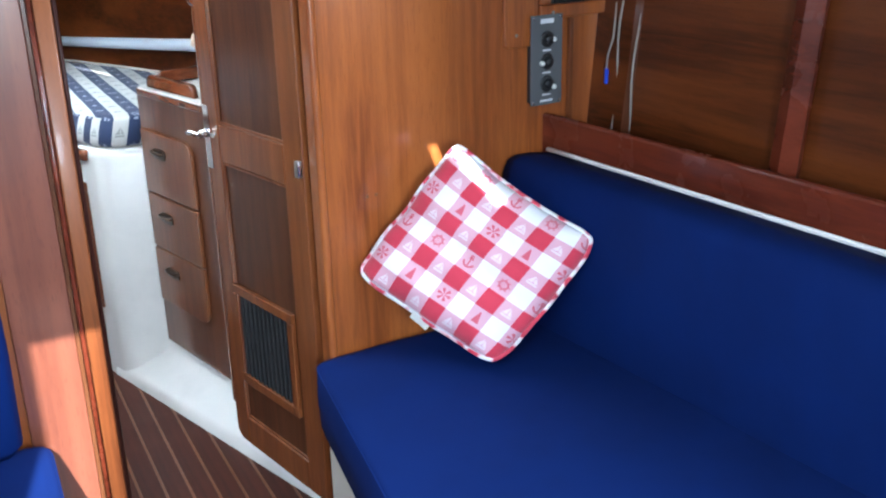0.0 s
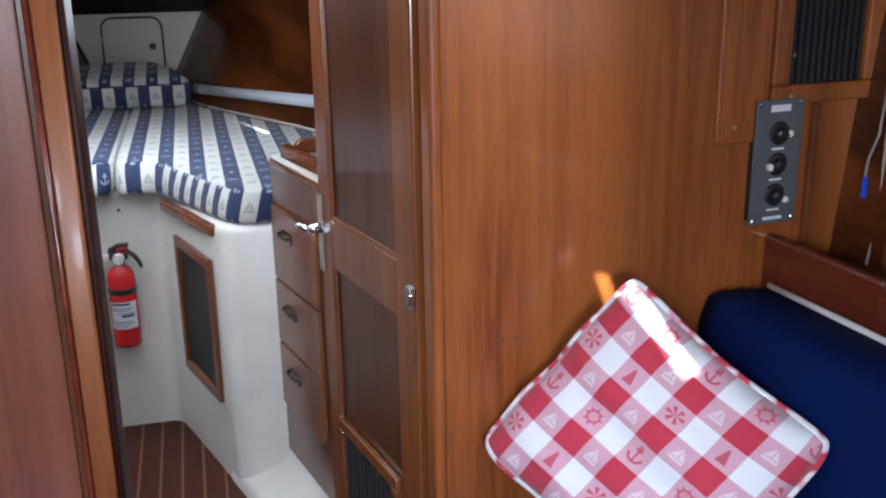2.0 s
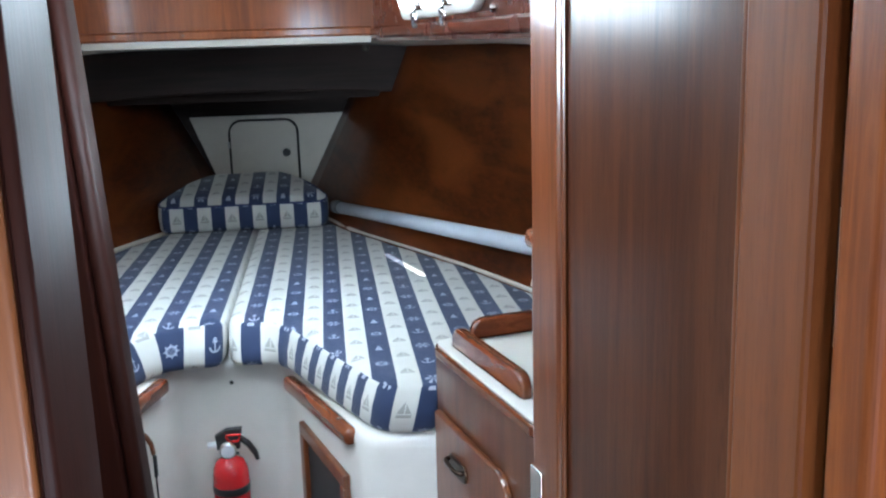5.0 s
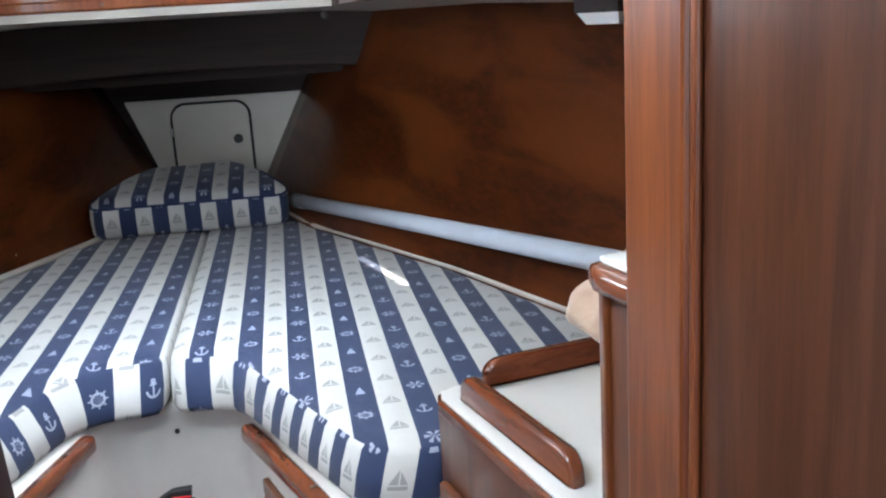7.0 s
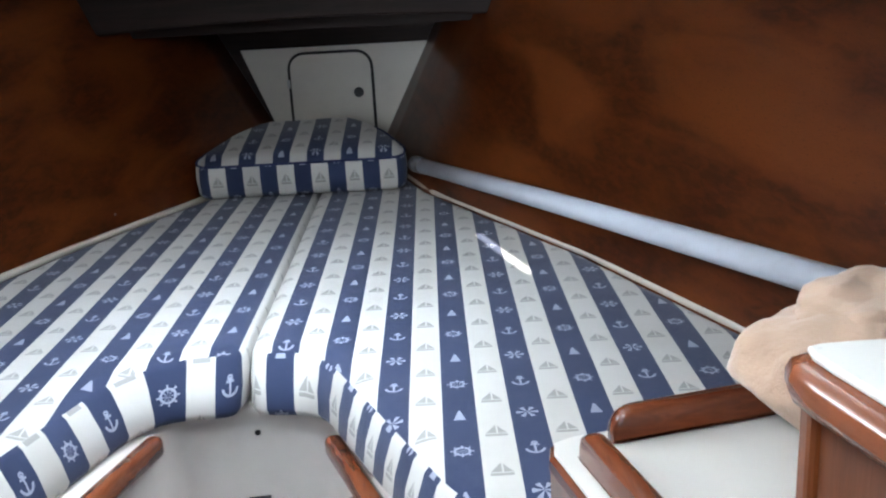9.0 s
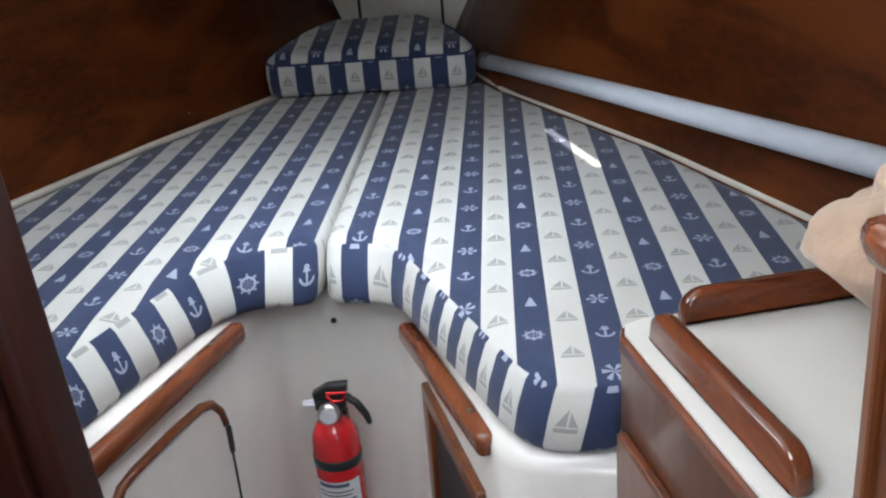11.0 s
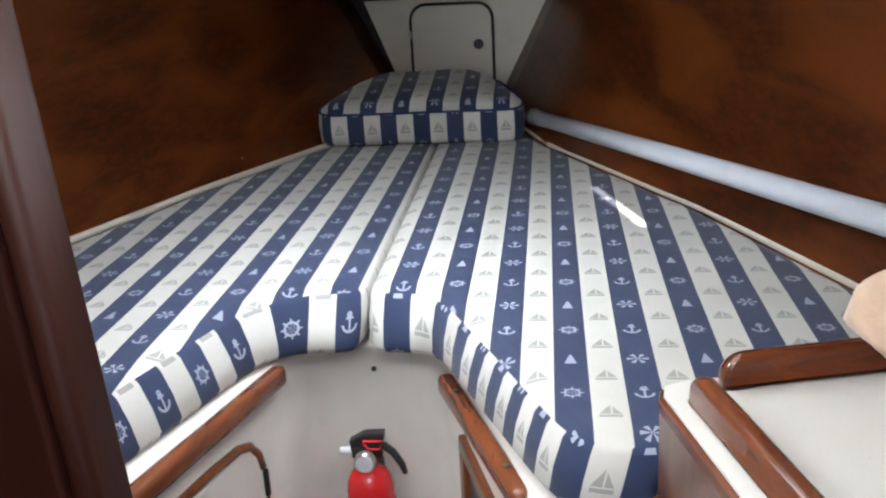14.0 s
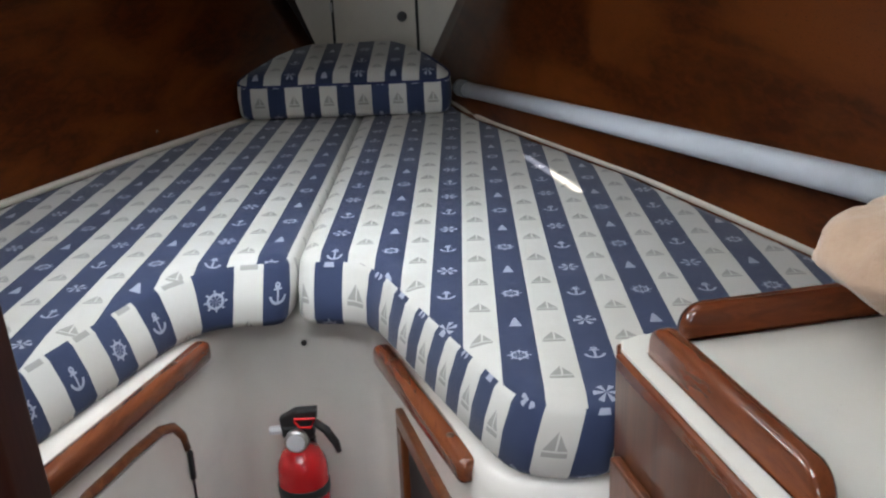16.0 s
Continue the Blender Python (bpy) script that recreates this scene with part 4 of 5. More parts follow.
# fleece bundle on the counter, with a thin cord
bm = bmesh.new()
for centre, size, seed in (((0.790, 2.93, 1.162), (0.152, 0.11, 0.088), 0.0), ((0.806, 2.950, 1.238), (0.105, 0.07, 0.034), 5.0)):
    for v in bmesh.ops.create_icosphere(bm, subdivisions=5, radius=1.0)["verts"]:
        p = v.co.copy()
        q = Vector((size[0] * p.x, size[1] * p.y, size[2] * p.z * (1.25 if p.z < 0 and not seed else 1.0)))
        if not seed:
            q.x = q.x * (1.0 - 0.55 * max(0.0, -p.z)) + 0.055 * max(0.0, -p.z)
            q.z -= 0.022 * p.x
        q += p * (0.014 * noise.noise(p * 2.1 + Vector((seed, 0, 0))) + 0.004 * noise.noise(p * 5.0) + 0.0016 * noise.noise(p * 30.0))
        v.co = Vector(centre) + q
        v.co.z = max(v.co.z, 1.0525)
fleece_ob = tagged(part("fleece_blanket", bm, FLEECE, None, "", True), "beige plush fleece bundle lying on the countertop", "blanket")
part("cord", tube([(0.764, 2.905, 1.362), (0.768, 2.87, 1.352), (0.80, 2.86, 1.335), (0.83, 2.87, 1.30), (0.80, 2.865, 1.262), (0.785, 2.85, 1.235)], 0.0025, 6), BRONZE, fleece_ob, "thin brown cord", True)

# ---- the door, swung open into the passage ----
HINGE, FREE = (0.622, 1.905), (0.518, 2.383)
m_door = along(FREE, HINGE)  # x from the free edge to the hinge; the room lies on the right
WID = 0.489
door = thing("door_1", "open varnished teak door with two dark panels and a vent", "door", "", "structure")


def door_piece(name, s0, s1, z0, z1, y0, y1, mat, bevel=0.004, label="", radii=None):
    if radii:
        bm = prism(round_rect(s0, s1, z0, z1, radii), -y1, -y0, bevel, None, m_door @ UPRIGHT)
        return part(name, bm, mat, door, label)
    return part(name, block(s0, s1, y0, y1, z0, z1, bevel, None, m_door), mat, door, label)


door_piece("free_stile", 0.0, 0.072, 0.075, 1.84, 0.0, 0.027, STILE, 0.004, "", (0.04, 0.0, 0.0, 0.0))
door_piece("hinge_stile", WID - 0.086, WID, 0.075, 1.84, 0.0, 0.027, STILE, 0.004)
door_piece("middle_rail", 0.0725, WID - 0.0865, 0.952, 1.055, 0.0, 0.027, STILE, 0.004)
door_piece("bottom_rail", 0.0725, WID - 0.0865, 0.075, 0.165, 0.0, 0.027, STILE, 0.004)
door_piece("top_rail", 0.0725, WID - 0.0865, 1.76, 1.84, 0.0, 0.027, STILE, 0.004)
door_piece("upper_panel", 0.0725, WID - 0.0865, 1.0555, 1.7595, 0.009, 0.018, TEAK_DARK, 0.0, "dark teak panel")
door_piece("lower_panel", 0.0725, WID - 0.0865, 0.1655, 0.9515, 0.009, 0.018, TEAK_DARK, 0.0, "dark teak panel")
for low, high in ((1.0555, 1.7595), (0.1655, 0.9515)):
    for s0, s1, z0, z1 in ((0.0725, WID - 0.0865, low, low + 0.009), (0.0725, WID - 0.0865, high - 0.009, high), (0.0725, 0.0805, low + 0.0095, high - 0.0095), (WID - 0.0945, WID - 0.0865, low + 0.0095, high - 0.0095)):
        door_piece("bead", s0, s1, z0, z1, 0.003, 0.0088, STILE, 0.0025)
for s0, s1, z0, z1 in ((0.070, 0.384, 0.570, 0.598), (0.070, 0.384, 0.292, 0.320), (0.070, 0.096, 0.3205, 0.5695), (0.358, 0.384, 0.3205, 0.5695)):
    door_piece("vent_frame", s0, s1, z0, z1, -0.006, 0.0085, STILE, 0.003)
door_piece("vent_mesh", 0.0965, 0.3575, 0.321, 0.569, 0.004, 0.0085, MESH, 0.0, "dark vent backing")
for k in range(11):
    s = 0.1020 + 0.0232 * k
    door_piece("vent_slat", s, s + 0.0052, 0.321, 0.569, -0.002, 0.0038, RUBBER, 0.001)
door_piece("lock_plate", -0.0025, 0.030, 0.925, 1.100, -0.0035, -0.0005, CHROME, 0.001, "chrome lock plate")
part("lever_rose", lathe(((0.012, 0), (0.012, 0.018), (0.009, 0.026)), (0, 0, 0), 14, m_door @ pose(0.014, -0.003, 1.022, 90, 0, 0)), CHROME, door, "chrome lever rose", True)
part("lever", tube([m_door @ Vector(p) for p in ((0.014, -0.024, 1.022), (0.010, -0.036, 1.024), (-0.012, -0.042, 1.026), (-0.034, -0.040, 1.022))], [0.006, 0.007, 0.008, 0.0055], 10), CHROME, door, "chrome door lever", True)
part("keyhole", lathe(((0.007, 0), (0.006, 0.006)), (0, 0, 0), 10, m_door @ pose(0.040, -0.0, 1.02, 90, 0, 0)), STEEL, door)
for z in (0.40, 0.84, 1.38, 1.46):
    part("hinge_pin", lathe(((0.003, 0), (0.003, 0.026)), (HINGE[0] + 0.011, HINGE[1] + 0.012, z), 10), STEEL, door, "steel hinge", True)
part("catch", block(WID - 0.018, WID + 0.001, -0.014, -0.001, 0.988, 1.030, 0.003, None, m_door), STEEL, door, "steel door catch")
part("catch_stud", block(WID + 0.0015, WID + 0.008, -0.016, -0.008, 0.997, 1.021, 0.002, None, m_door), CHROME, door, "bright catch stud")

# ---- fire extinguisher ----
ext = thing("fire_extinguisher", "small red fire extinguisher with black valve on the white bulkhead", "fire extinguisher")
cx, cy = -0.012, 3.612
part("cylinder", lathe(((0.038, 0.0), (0.0450, 0.004), (0.0460, 0.012), (0.0460, 0.235), (0.0435, 0.252), (0.034, 0.272), (0.019, 0.281), (0.016, 0.287)), (cx, cy, 0.335), 28), RED, ext, "red painted cylinder", True)
label_arc = bmesh.new()
rows = []
for k in range(13):
    a = radians(-150 + 120 * k / 12)
    rows.append([label_arc.verts.new((cx + 0.0466 * math.cos(a), cy + 0.0466 * math.sin(a), z)) for z in (0.405, 0.500)])
for a, b in zip(rows, rows[1:]):
    label_arc.faces.new((a[0], b[0], b[1], a[1]))
sticker = part("label", label_arc, LABEL, ext, "pale paper label with small print", True)
for z, h, a0, a1 in ((0.488, 0.008, -140, -60), (0.476, 0.003, -140, -50), (0.468, 0.003, -140, -55), (0.458, 0.003, -120, -45), (0.446, 0.010, -100, -45), (0.430, 0.003, -140, -60), (0.422, 0.003, -140, -48), (0.413, 0.003, -140, -70)):
    bm = bmesh.new()
    rows = []
    for k in range(9):
        a = radians(a0 + (a1 - a0) * k / 8)
        rows.append([bm.verts.new((cx + 0.0469 * math.cos(a), cy + 0.0469 * math.sin(a), q)) for q in (z, z + h)])
    for a, b in zip(rows, rows[1:]):
        bm.faces.new((a[0], b[0], b[1], a[1]))
    part("print_bar", bm, INK, sticker)
part("strap", lathe(((0.0470, 0), (0.0477, 0.001), (0.0477, 0.019), (0.0470, 0.02)), (cx, cy, 0.525), 28), BLACK, ext, "black rubber strap", True)
part("neck", lathe(((0.017, 0), (0.018, 0.004), (0.018, 0.018), (0.014, 0.02)), (cx, cy, 0.620), 16), BLACK, ext, "black valve neck", True)
part("valve", block(cx - 0.030, cx + 0.030, cy - 0.013, cy + 0.013, 0.638, 0.664, 0.006), BLACK, ext, "black valve block")
part("carry_handle", prism(((-0.030, 0.655), (0.022, 0.655), (0.034, 0.672), (0.036, 0.694), (-0.004, 0.692), (-0.032, 0.676)), -0.011, 0.011, 0.003, None, pose(cx, cy, 0, 90, 0, 0)), BLACK, ext, "black carrying handle")
part("squeeze_lever", tube([(cx + 0.026, cy, 0.668), (cx + 0.050, cy - 0.004, 0.650), (cx + 0.066, cy - 0.006, 0.625), (cx + 0.071, cy - 0.006, 0.606)], [0.008, 0.008, 0.007, 0.005], 8), BLACK, ext, "black squeeze lever", True)
part("safety_pin", tube([(cx - 0.004, cy - 0.016, 0.676), (cx + 0.006, cy - 0.018, 0.664), (cx + 0.026, cy - 0.018, 0.664), (cx + 0.034, cy - 0.016, 0.680), (cx - 0.004, cy - 0.016, 0.680)], 0.0028, 6), RED, ext, "red safety pin loop")
part("gauge", lathe(((0.019, 0), (0.0205, 0.004), (0.0205, 0.016), (0.017, 0.018)), (0, 0, 0), 20, pose(cx + 0.002, cy - 0.030, 0.650, 90, 0, 0)), STEEL, ext, "round pressure gauge", True)
part("gauge_face", lathe(((0.0165, 0), (0.0165, 0.0015)), (0, 0, 0), 20, pose(cx + 0.002, cy - 0.0483, 0.650, 90, 0, 0)), LABEL, ext)
part("nozzle", tube([(cx - 0.028, cy - 0.002, 0.652), (cx - 0.052, cy - 0.004, 0.652)], [0.0085, 0.0075], 10), LABEL, ext, "white discharge nozzle")
part("wall_bracket", block(cx - 0.018, cx + 0.018, cy + 0.0480, 3.6795, 0.34, 0.60, 0.002), BLACK, ext, "black wall bracket")

ext.location.z = -0.013

# ---- port light in the coachroof side, and the fluorescent lamp ----
def port_light(name, side, drop=0.0):
    far, close = (side * trunk_x(PORT_Y1), PORT_Y1), (side * trunk_x(PORT_Y0), PORT_Y0)
    m = along(far, close) if side > 0 else along(close, far)  # the room lies on the right
    size = math.hypot(far[0] - close[0], PORT_Y1 - PORT_Y0)
    ob = thing(name, "bright opening port light with two chrome dogs", "window", "", "structure")
    part("rim", prism(round_rect(0, size, 1.677 - drop, 1.875, 0.075), 0.0, 0.020, 0.006, None, m @ UPRIGHT), LAMINATE, ob, "white plastic rim")
    part("pane", prism(round_rect(0.022, size - 0.022, 1.704 - drop, 1.850, 0.058), 0.0203, 0.024, 0.0, None, m @ UPRIGHT), PANE_MAT, ob, "frosted pane bright with daylight")
    for s in (0.312, 0.598):
        part("dog_plate", block(s - 0.022, s + 0.022, -0.030, -0.0205, 1.692, 1.712, 0.003, None, m), CHROME, ob, "chrome dog plate")
        part("dog", tube([m @ Vector(p) for p in ((s, -0.018, 1.704), (s, -0.036, 1.703), (s + 0.004, -0.040, 1.684), (s + 0.006, -0.038, 1.656))], [0.007, 0.008, 0.007, 0.006], 10), CHROME, ob, "chrome dog", True)
    part("dome_screw", lathe(((0.009, 0), (0.008, 0.005), (0.003, 0.008)), (0, 0, 0), 10, m @ pose(size + 0.022, 0, 1.679, 90, 0, 0)), CHROME, ob)


port_light("window_1", 1)
port_light("window_2", -1, 0.045)

lamp = thing("ceiling_lamp", "dark boxed fluorescent lamp with a white diffuser under the side deck", "lamp")
m_lamp = along((0.758, 3.064), (0.866, 3.126))
part("housing", block(0, 0.125, 0.0, 0.085, 1.586, 1.613, 0.002, None, m_lamp), BEAM_WOOD, lamp, "dark housing")
bm = block(0.003, 0.122, 0.003, 0.082, 1.569, 1.5857, 0.0, None, m_lamp)
low = [v for v in bm.verts if v.co.z < 1.575]
middle = sum((v.co for v in low), Vector()) / 4
for v in low:
    v.co += (middle - v.co).normalized() * 0.014
part("diffuser", bm, DIFFUSER, lamp, "white diffuser")
part("switch", block(0.055, 0.060, -0.004, -0.0003, 1.594, 1.604, 0.001, None, m_lamp), STEEL, lamp)
eye_ob = tagged(part("deck_eye", lathe(((0.012, 0), (0.012, 0.006), (0.007, 0.010), (0.007, 0.030), (0.010, 0.032)), (0, 0, 0), 12, pose(0.436, 4.853, 1.605, 90, 0, 0)), STEEL, None, "", True), "small steel eye on the dark beam", "hook")

# yellow cloth hanging inside the berth entrance
bm = sheet(lambda u, v: (-0.153 + 0.054 * u + 0.006 * math.sin(5 * v + 3 * u), 2.80 + 0.010 * math.sin(9 * u + 4 * v), 1.445 + 0.20 * v - 0.02 * u), spread(0, 1, 8), spread(0, 1, 14), 0.006)
tagged(part("hanging_cloth", bm, YELLOW, None, "", True), "yellow cloth hanging on the berth post", "cloth")

# ---- saloon: starboard settee ----
settee = thing("settee_bench", "cream settee base under the blue cushions", "settee")
part("front", prism(((0.618, 1.843), (0.535, 1.20), (0.41, -1.5), (1.5, -1.5), (1.5, 1.90)), FLOOR_Z, 0.357), CREAM, settee)


def blue_pad(name, outline, z0, z1, label, **more):
    bm, base = cushion(outline, z0, z1, 0, **more)
    ob = tagged(part(name, bm, BLUE), label, "cushion", "saloon cushions")
    part("seam", piping(base, z1 - 0.010, 0.0028, d=0.001), BLUE, ob, "", True)
    return ob


blue_pad("seat_cushion", [(0.588, 1.838), (0.50, 1.20), (0.40, 0.2), (0.32, -1.5), (1.35, -1.5), (1.30, 1.2), (1.20, 1.875)], 0.360, 0.540, "bright blue canvas settee seat cushion", edge=0.014)


# the back cushion leans on the ledge: a pad stood on edge
def back_cushion():
    bm = bmesh.new()
    rows = []
    ys = spread(1.90, -1.45, 60)
    for y in ys:
        x_foot = 1.165 + 0.10 * (1.82 - y)
        x_top = 1.170 + 0.075 * (1.82 - y)
        end = min(1.0, (1.91 - y) / 0.03)
        pull = 0.03 * (1 - end) ** 2
        ring = []
        profile = ((x_foot + 0.01, 0.535), (x_foot, 0.56), (x_foot - 0.010, 0.70), (x_top - 0.012, 0.85), (x_top, 0.935), (x_top + 0.012, 0.962), (x_top + 0.035, 0.972), (x_top + 0.08, 0.972), (x_top + 0.142, 0.966), (x_top + 0.146, 0.94), (x_foot + 0.17, 0.535))
        for k, (x, z) in enumerate(profile):
            w = noise.noise(Vector((x * 5, y * 5, z * 5))) * 0.004
            ring.append(bm.verts.new((x + pull + w, y, z - pull * (0.6 if z > 0.9 else 0))))
        rows.append(ring)
    for a, b in zip(rows, rows[1:]):
        for k in range(len(a) - 1):
            bm.faces.new((a[k], a[k + 1], b[k + 1], b[k]))
    bm.faces.new(rows[0])
    bm.faces.new(rows[-1])
    return bm


back = tagged(part("back_cushion", back_cushion(), BLUE, None, "", True), "dark blue canvas settee back cushion with white piping", "cushion", "saloon cushions")
part("piping", tube([(1.170 + 0.075 * (1.82 - y) + 0.139, y, 0.972) for y in spread(1.88, -1.4, 20)], 0.006, 8), WHITE_CORD, back, "white piping", True)

# shelf behind the settee with its fiddle board and rib
structure("shelf_board", prism(((1.335, 1.96), (1.335 + 0.25, -1.6), (1.72, -1.6), (1.62, 1.96)), 0.985, 1.003), HULL_WOOD, "dark varnished shelf behind the settee")
m_ledge = along((1.318, 1.945), (1.318 + 0.26, -1.6))
structure("trim_shelf_fiddle", block(0, 3.55, 0, 0.02, 0.935, 1.060, 0.008, None, m_ledge), RED_TRUNK, "glossy mahogany fiddle board along the shelf")
rib_y = 1.24
rib = structure("trim_hull_rib", sheet(lambda u, v: (hull_x(1, rib_y, 1.0 + 0.6 * v) - 0.03 + 0.006 * math.cos(u * math.pi * 2), rib_y - 0.032 + 0.064 * u, 1.0 + 0.6 * v), spread(0, 1, 4), spread(0, 1, 6), 0.02), RED_TRUNK, "red mahogany rib on the hull lining")
rib2 = structure("trim_hull_rib", sheet(lambda u, v: (hull_x(1, 0.1, 1.0 + 0.6 * v) - 0.03 + 0.006 * math.cos(u * math.pi * 2), 0.1 - 0.032 + 0.064 * u, 1.0 + 0.6 * v), spread(0, 1, 4), spread(0, 1, 6), 0.02), RED_TRUNK, "red mahogany rib on the hull lining")
# wiring cover where bulkhead and hull meet
cover = thing("wiring_cover", "worn wooden strip with loose wires beside the hull", "wiring")
part("strip", sheet(lambda u, v: (hull_x(1, 1.9, 1.0 + 0.6 * v) - 0.012, 1.785 + 0.078 * u, 1.0 + 0.6 * v), spread(0, 1, 2), spread(0, 1, 6), 0.006), CABINET, cover)
for dy in (0.030, -0.042):
    part("wire", tube([(hull_x(1, 1.9, z) - 0.020 + 0.006 * math.sin(z * 17 + dy * 60), 1.830 + dy + 0.005 * math.sin(z * 11), z) for z in spread(1.0, 1.58, 12)], 0.0032, 6), WIRE, cover, "grey wire", True)
part("loose_wire", tube([(1.53, 1.895, 1.34), (1.515, 1.885, 1.25), (1.505, 1.895, 1.20), (1.505, 1.90, 1.15)], 0.003, 6), WIRE, cover, "loose wire", True)
part("wire_end", tube([(1.505, 1.897, 1.165), (1.503, 1.896, 1.125)], 0.006, 6), BLUE_WIRE, cover, "blue wire end")

structure("trim_bulkhead_return", sheet(lambda u, v: (hull_x(1, 1.9, 1.0 + 0.66 * v) - 0.010 - 0.004 * u, 1.864 + 0.10 * u, 1.0 + 0.66 * v), spread(0, 1, 2), spread(0, 1, 6), 0.006), TEAK, "teak return board between bulkhead and hull")

# ---- bulkhead fittings ----
SHIFT = 0.0


def on_bulkhead(s0, s1, z0, z1, d0, d1, bevel=0.003, radii=None):
    """A plate on the starboard bulkhead, by its distance along it from the doorway."""
    s0, s1 = s0 + 0.013 - SHIFT, s1 + 0.013 - SHIFT
    if radii is not None:
        return prism(round_rect(s0, s1, z0, z1, radii), d0, d1, bevel, None, m_star @ UPRIGHT)
    return block(s0, s1, -d1, -d0, z0, z1, bevel, None, m_star)


SHIFT = 0.02
board = thing("vent_board", "raised teak board with a dark slatted vent on the bulkhead", "vent")
part("board", on_bulkhead(0.556, 0.668, 1.243, 1.62, 0.0, 0.012, 0.004, (0.012, 0.0, 0.0, 0.0)), TEAK, board)
part("frame", on_bulkhead(0.6685, 0.915, 1.310, 1.345, 0.0, 0.020, 0.004), TEAK, board)
part("frame", on_bulkhead(0.6685, 0.705, 1.3455, 1.62, 0.0, 0.020, 0.004), TEAK, board)
part("frame", on_bulkhead(0.879, 0.915, 1.3455, 1.62, 0.0, 0.020, 0.004), TEAK, board)
part("backing", on_bulkhead(0.7055, 0.8785, 1.3455, 1.62, 0.0, 0.004, 0.0), MESH, board, "dark vent backing")
for k in range(11):
    s = 0.710 + 0.0155 * k
    part("slat", on_bulkhead(s, s + 0.007, 1.3458, 1.62, 0.004, 0.013, 0.001), BLACK, board)
for s, z in ((0.575, 1.275), (0.65, 1.275), (0.69, 1.40), (0.69, 1.325)):
    part("screw", lathe(((0.005, 0), (0.003, 0.003)), (0, 0, 0), 8, m_star @ pose(s + 0.013, -0.0125 if s < 0.668 else -0.0205, z, 90, 0, 0)), STEEL, board)

SHIFT = 0.0
for s, z in ((0.415, 1.385), (0.440, 1.385), (0.405, 1.52), (0.430, 1.52), (0.12, 0.93), (0.145, 0.93)):
    structure("trim_bung", lathe(((0.0048, 0), (0.0046, 0.0008)), (0, 0, 0), 10, m_star @ pose(s + 0.013, -0.0002, z, 90, 0, 0)), HOLLY, "small wooden bung in the bulkhead")

panel = thing("switch_panel", "dark grey switch panel with three round switches on the bulkhead", "switch panel")
P0, P1, Z0, Z1 = 0.613, 0.719, 1.088, 1.322
part("plate", on_bulkhead(P0, P1, Z0, Z1, 0.0215, 0.025, 0.001), GREY_PLATE, panel)
part("backing_block", on_bulkhead(P0 + 0.008, P1 - 0.008, Z0 + 0.006, Z1 - 0.006, 0.0, 0.0213, 0.0), BLACK, panel)
mid = (P0 + P1) / 2
for k, turn in ((0, 30), (1, 165), (2, -20)):
    z = Z1 - 0.062 - 0.058 * k
    ring_ob = part("switch", lathe(((0.0215, 0), (0.0215, 0.003), (0.018, 0.004)), (0, 0, 0), 20, m_star @ pose(mid + 0.013, -0.025, z, 90, 0, 0)), BLACK, panel, "round black switch", True)
    part("knob", lathe(((0.012, 0.004), (0.011, 0.014), (0.006, 0.016)), (0, 0, 0), 16, m_star @ pose(mid + 0.013, -0.025, z, 90, 0, 0)), BLACK, ring_ob, "", True)
    a = radians(turn)
    part("pointer", lathe(((0.0065, 0.0), (0.0065, 0.010), (0.003, 0.012)), (0, 0, 0), 10, m_star @ pose(0.013 + mid + 0.021 * math.cos(a), -0.027, z - 0.006 + 0.010 * math.sin(a), 90, 0, 0)), LAMINATE, ring_ob, "white pointer tip", True)
    part("caption_bar", on_bulkhead(mid - 0.014, mid + 0.014, z - 0.031, z - 0.027, 0.0252, 0.0256, 0.0), LABEL, panel)
part("badge", on_bulkhead(mid - 0.022, mid + 0.022, Z1 - 0.022, Z1 - 0.010, 0.0252, 0.0262, 0.0), LABEL, panel, "pale badge")
part("caption_bar", on_bulkhead(mid - 0.022, mid + 0.022, Z0 + 0.008, Z0 + 0.014, 0.0252, 0.0256, 0.0), LABEL, panel)
for s in (P0 + 0.008, P1 - 0.008):
    for z in (Z0 + 0.008, Z1 - 0.008):
        part("screw", lathe(((0.004, 0), (0.002, 0.002)), (0, 0, 0), 8, m_star @ pose(s + 0.013, -0.0252, z, 90, 0, 0)), CHROME, panel)
structure("trim_bulkhead_corner", block(0.769, 0.785, -0.012, -0.0005, 1.03, 1.305, 0.003, None, m_star), STILE, "teak batten on the bulkhead")

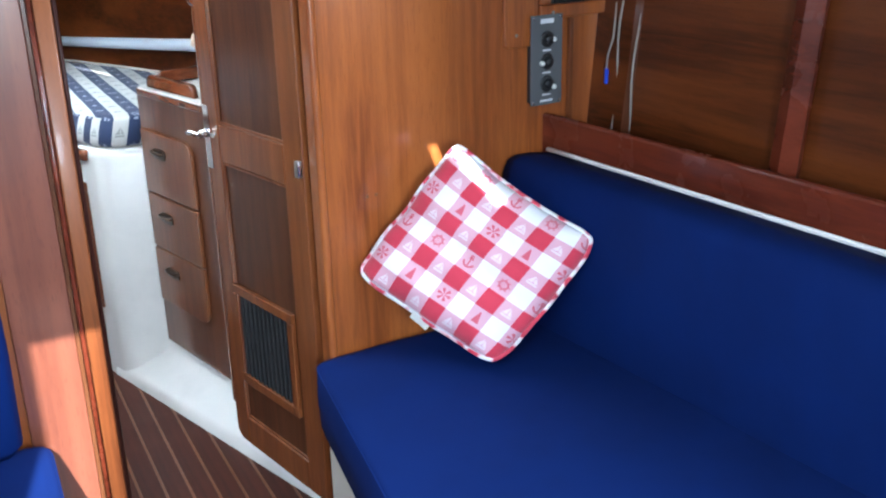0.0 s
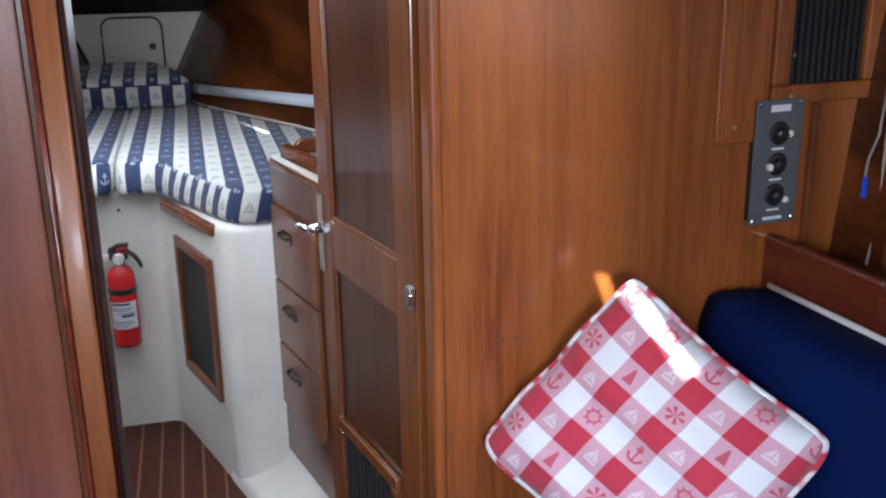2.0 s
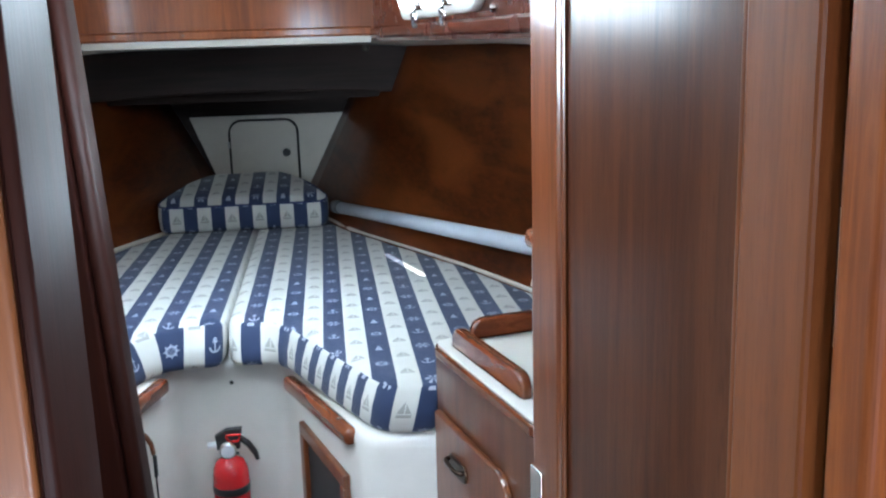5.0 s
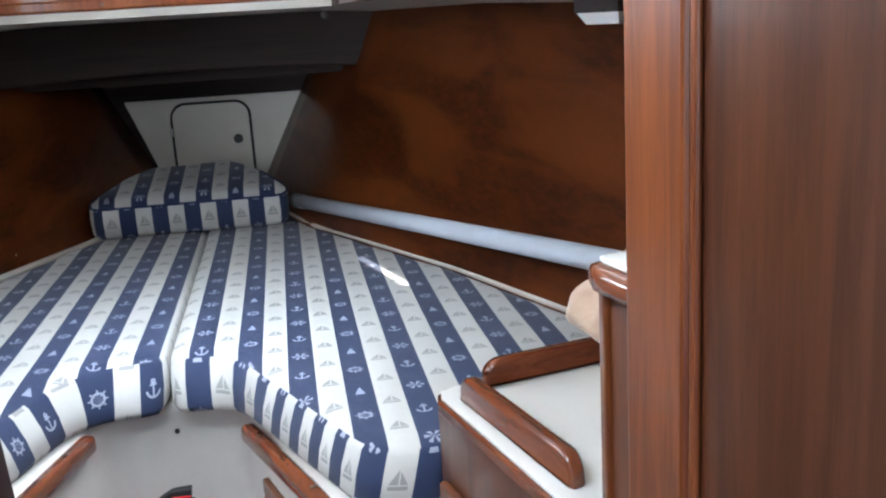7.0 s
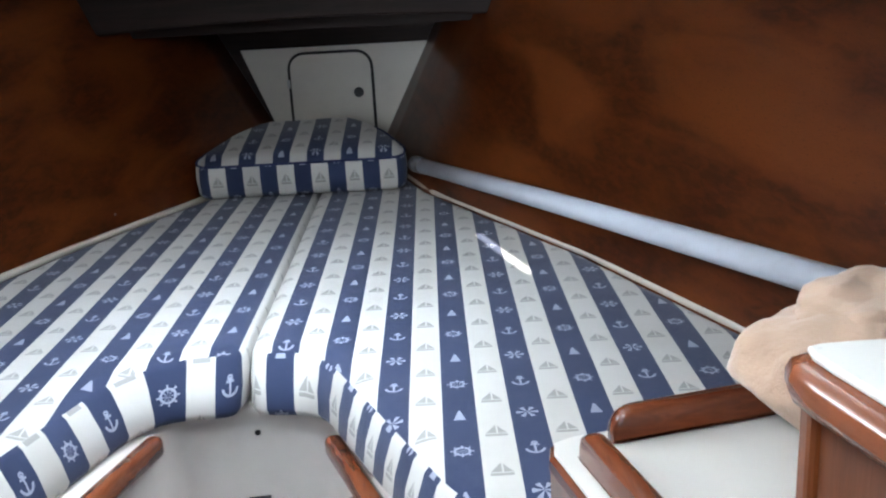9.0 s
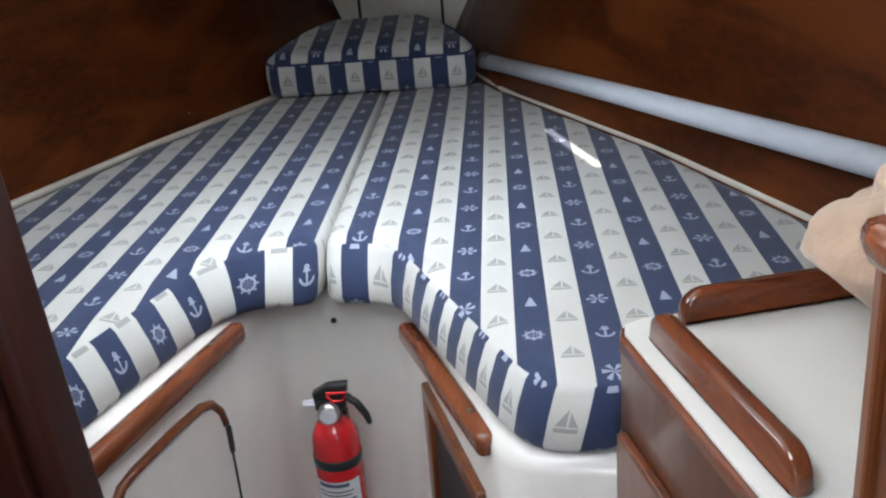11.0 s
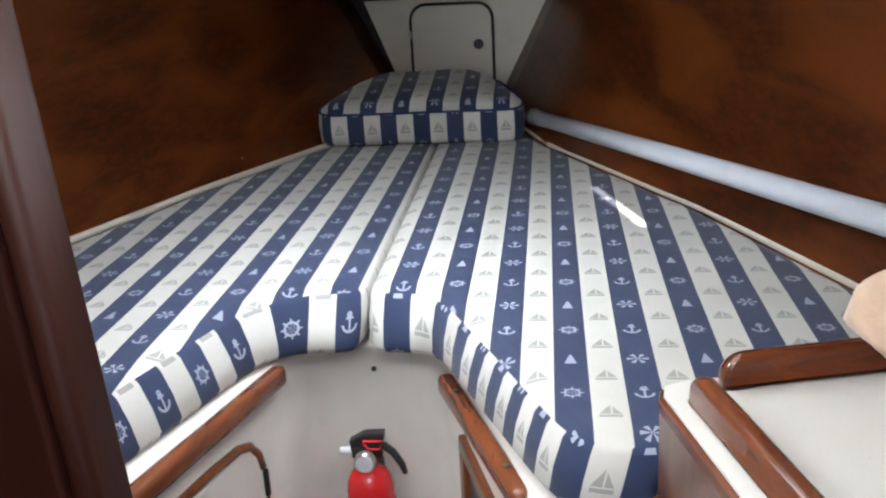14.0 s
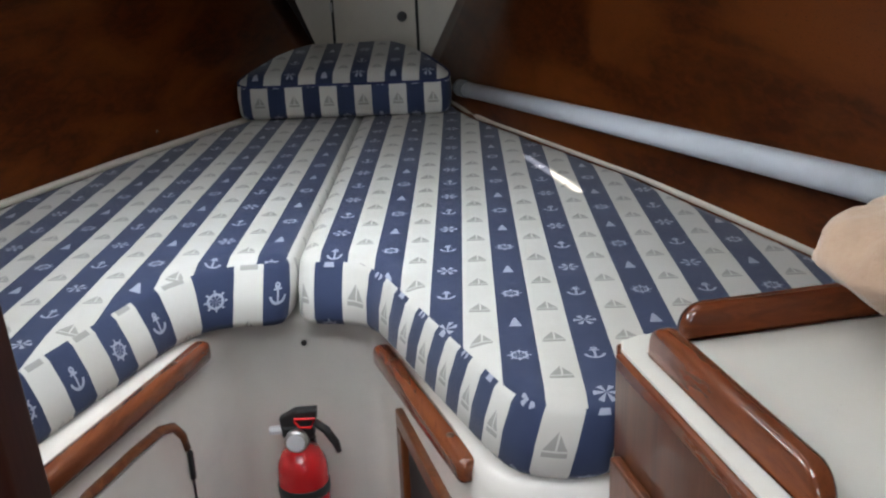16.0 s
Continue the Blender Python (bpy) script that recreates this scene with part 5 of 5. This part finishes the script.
# ---- pillow leaning in the settee corner ----
def pillow():
    n_cells, half = 36, 0.204
    centre = Vector((0.956, 1.662, 0.795))
    u = Vector((0.657, -0.116, 0.745)).normalized()
    v = Vector((0.546, -0.718, -0.428))
    v = (v - u * v.dot(u)).normalized()
    out = -u.cross(v)
    corners = (((-0.214, -0.220), (-0.172, 0.198)), ((0.198, -0.222), (0.219, 0.200)))  # along u and v, from the foot of the pillow up
    bm = bmesh.new()
    uv = bm.loops.layers.uv.new("UVMap")
    sides = {}
    for face in (1, -1):
        for i in range(n_cells + 1):
            for k in range(n_cells + 1):
                a, b = 2 * i / n_cells - 1, 2 * k / n_cells - 1
                rim = i in (0, n_cells) or k in (0, n_cells)
                if rim and face < 0:
                    sides[(face, i, k)] = sides[(1, i, k)]
                    continue
                # sides drawn in between the corners, corners rounded
                pa = a * (1 - (0.11 if a > 0 else 0.0) * (1 - b * b)) * (1 - 0.07 * (abs(a) * abs(b)) ** 6)
                pb = b * (1 - (-0.02 if b > 0 else 0.04) * (1 - a * a)) * (1 - 0.07 * (abs(a) * abs(b)) ** 6)
                thick = 0.058 * ((1 - a ** 4) * (1 - b ** 4)) ** 0.55
                thick += 0.0045 * math.sin(math.pi * (a * 2.3 + b * 0.25) * 2) * (1 - a ** 4) * (1 - b ** 4)
                thick += 0.006 * noise.noise(Vector((a * 7.0, b * 7.0, 9.0))) * (1 - (1 - a * a) * (1 - b * b)) * (1 - a ** 8) * (1 - b ** 8)
                thick += 0.016 * noise.noise(Vector((a * 2.5, b * 2.5, 3.0))) * (1 - a * a) * (1 - b * b)
                wave = 0.009 * math.sin(9 * a + 5) * abs(b) ** 6 + 0.010 * math.sin(8 * b + 1) * abs(a) ** 6
                wu, wv = (1 + pa) / 2, (1 + pb) / 2
                du, dv = (sum(corners[i2][k2][c] * (wu if i2 else 1 - wu) * (wv if k2 else 1 - wv) for i2 in (0, 1) for k2 in (0, 1)) for c in (0, 1))
                p = centre + u * du + v * dv + out * (face * thick + wave)
                sides[(face, i, k)] = bm.verts.new(p)
    for face in (1, -1):
        for i in range(n_cells):
            for k in range(n_cells):
                keys = [(i, k), (i + 1, k), (i + 1, k + 1), (i, k + 1)]
                try:
                    f = bm.faces.new([sides[(face, *q)] for q in keys])
                except ValueError:
                    continue
                f.smooth = True
                for loop, (qi, qk) in zip(f.loops, keys):
                    loop[uv].uv = ((2 * qi / n_cells - 1) * half, (2 * qk / n_cells - 1) * half)
    rim = []
    for i in range(n_cells):
        rim.append(sides[(1, i, 0)].co.copy())
    for k in range(n_cells):
        rim.append(sides[(1, n_cells, k)].co.copy())
    for i in range(n_cells, 0, -1):
        rim.append(sides[(1, i, n_cells)].co.copy())
    for k in range(n_cells, 0, -1):
        rim.append(sides[(1, 0, k)].co.copy())
    tag_at = sides[(1, 0, 18)].co.copy()
    return bm, rim, tag_at, u, v, out


bm, rim, tag_at, pu, pv, pout = pillow()
pil = tagged(part("pillow", bm, CHECKED), "red and white checked pillow with nautical figures leaning in the corner", "pillow")
part("piping", tube(rim + rim[:1], 0.006, 8, caps=False), PIPING_PALE, pil, "pale red and white piping", True)
bm = bmesh.new()
quad = [tag_at + pv * d + pu * -e + pout * o for d, e, o in ((-0.026, 0.0, 0.004), (0.026, 0.0, 0.004), (0.026, 0.016, 0.010), (-0.026, 0.016, 0.008))]
vs = [bm.verts.new(p) for p in quad]
f = bm.faces.new(vs)
bmesh.ops.solidify(bm, geom=[f], thickness=0.0015)
part("care_tag", bm, WHITE_CORD, pil, "white care tag")

# ---- port dinette seat ----
blue_pad("dinette_seat_cushion", [(-1.4, 1.20), (-0.045, 1.20), (-0.035, 1.78), (-1.4, 1.78)], 0.37, 0.535, "bright blue canvas dinette seat cushion in the sun", mesh_seed=7.0)
bm, base = cushion([(-1.4, 1.70), (-0.085, 1.70), (-0.085, 1.800), (-1.4, 1.800)], 0.541, 0.99, 0, edge=0.03, mesh_seed=11.0)
tagged(part("dinette_back_cushion", bm, BLUE), "blue canvas dinette back cushion against the bulkhead", "cushion", "saloon cushions")
dinette = thing("dinette_bench", "teak dinette seat base under the blue cushion", "settee")
part("front", block(-1.45, -0.06, 1.22, 1.80, FLOOR_Z, 0.368, 0.004), TEAK, dinette)

# ---- cabin sole boards ----
def board_mesh(y0, y1, width):
    data = bpy.data.meshes.new("plank")
    bm = block(-width / 2, width / 2, y0, y1, -0.011, 0.0, 0.0012, segments=1)
    bm.to_mesh(data)
    bm.free()
    return data


plank_data, strip_data = board_mesh(-1.65, 3.70, 0.0605), board_mesh(-1.65, 3.70, 0.0068)
plank_data.materials.append(SOLE)
strip_data.materials.append(HOLLY)
for k in range(-6, 10):
    x = 0.034 + 0.068 * k
    plank = new("plank", plank_data)
    plank.location, plank.parent = (x, 0, FLOOR_Z), FLOOR
    strip = new("strip", strip_data)
    strip.location, strip.parent = (x + 0.034, 0, FLOOR_Z), FLOOR
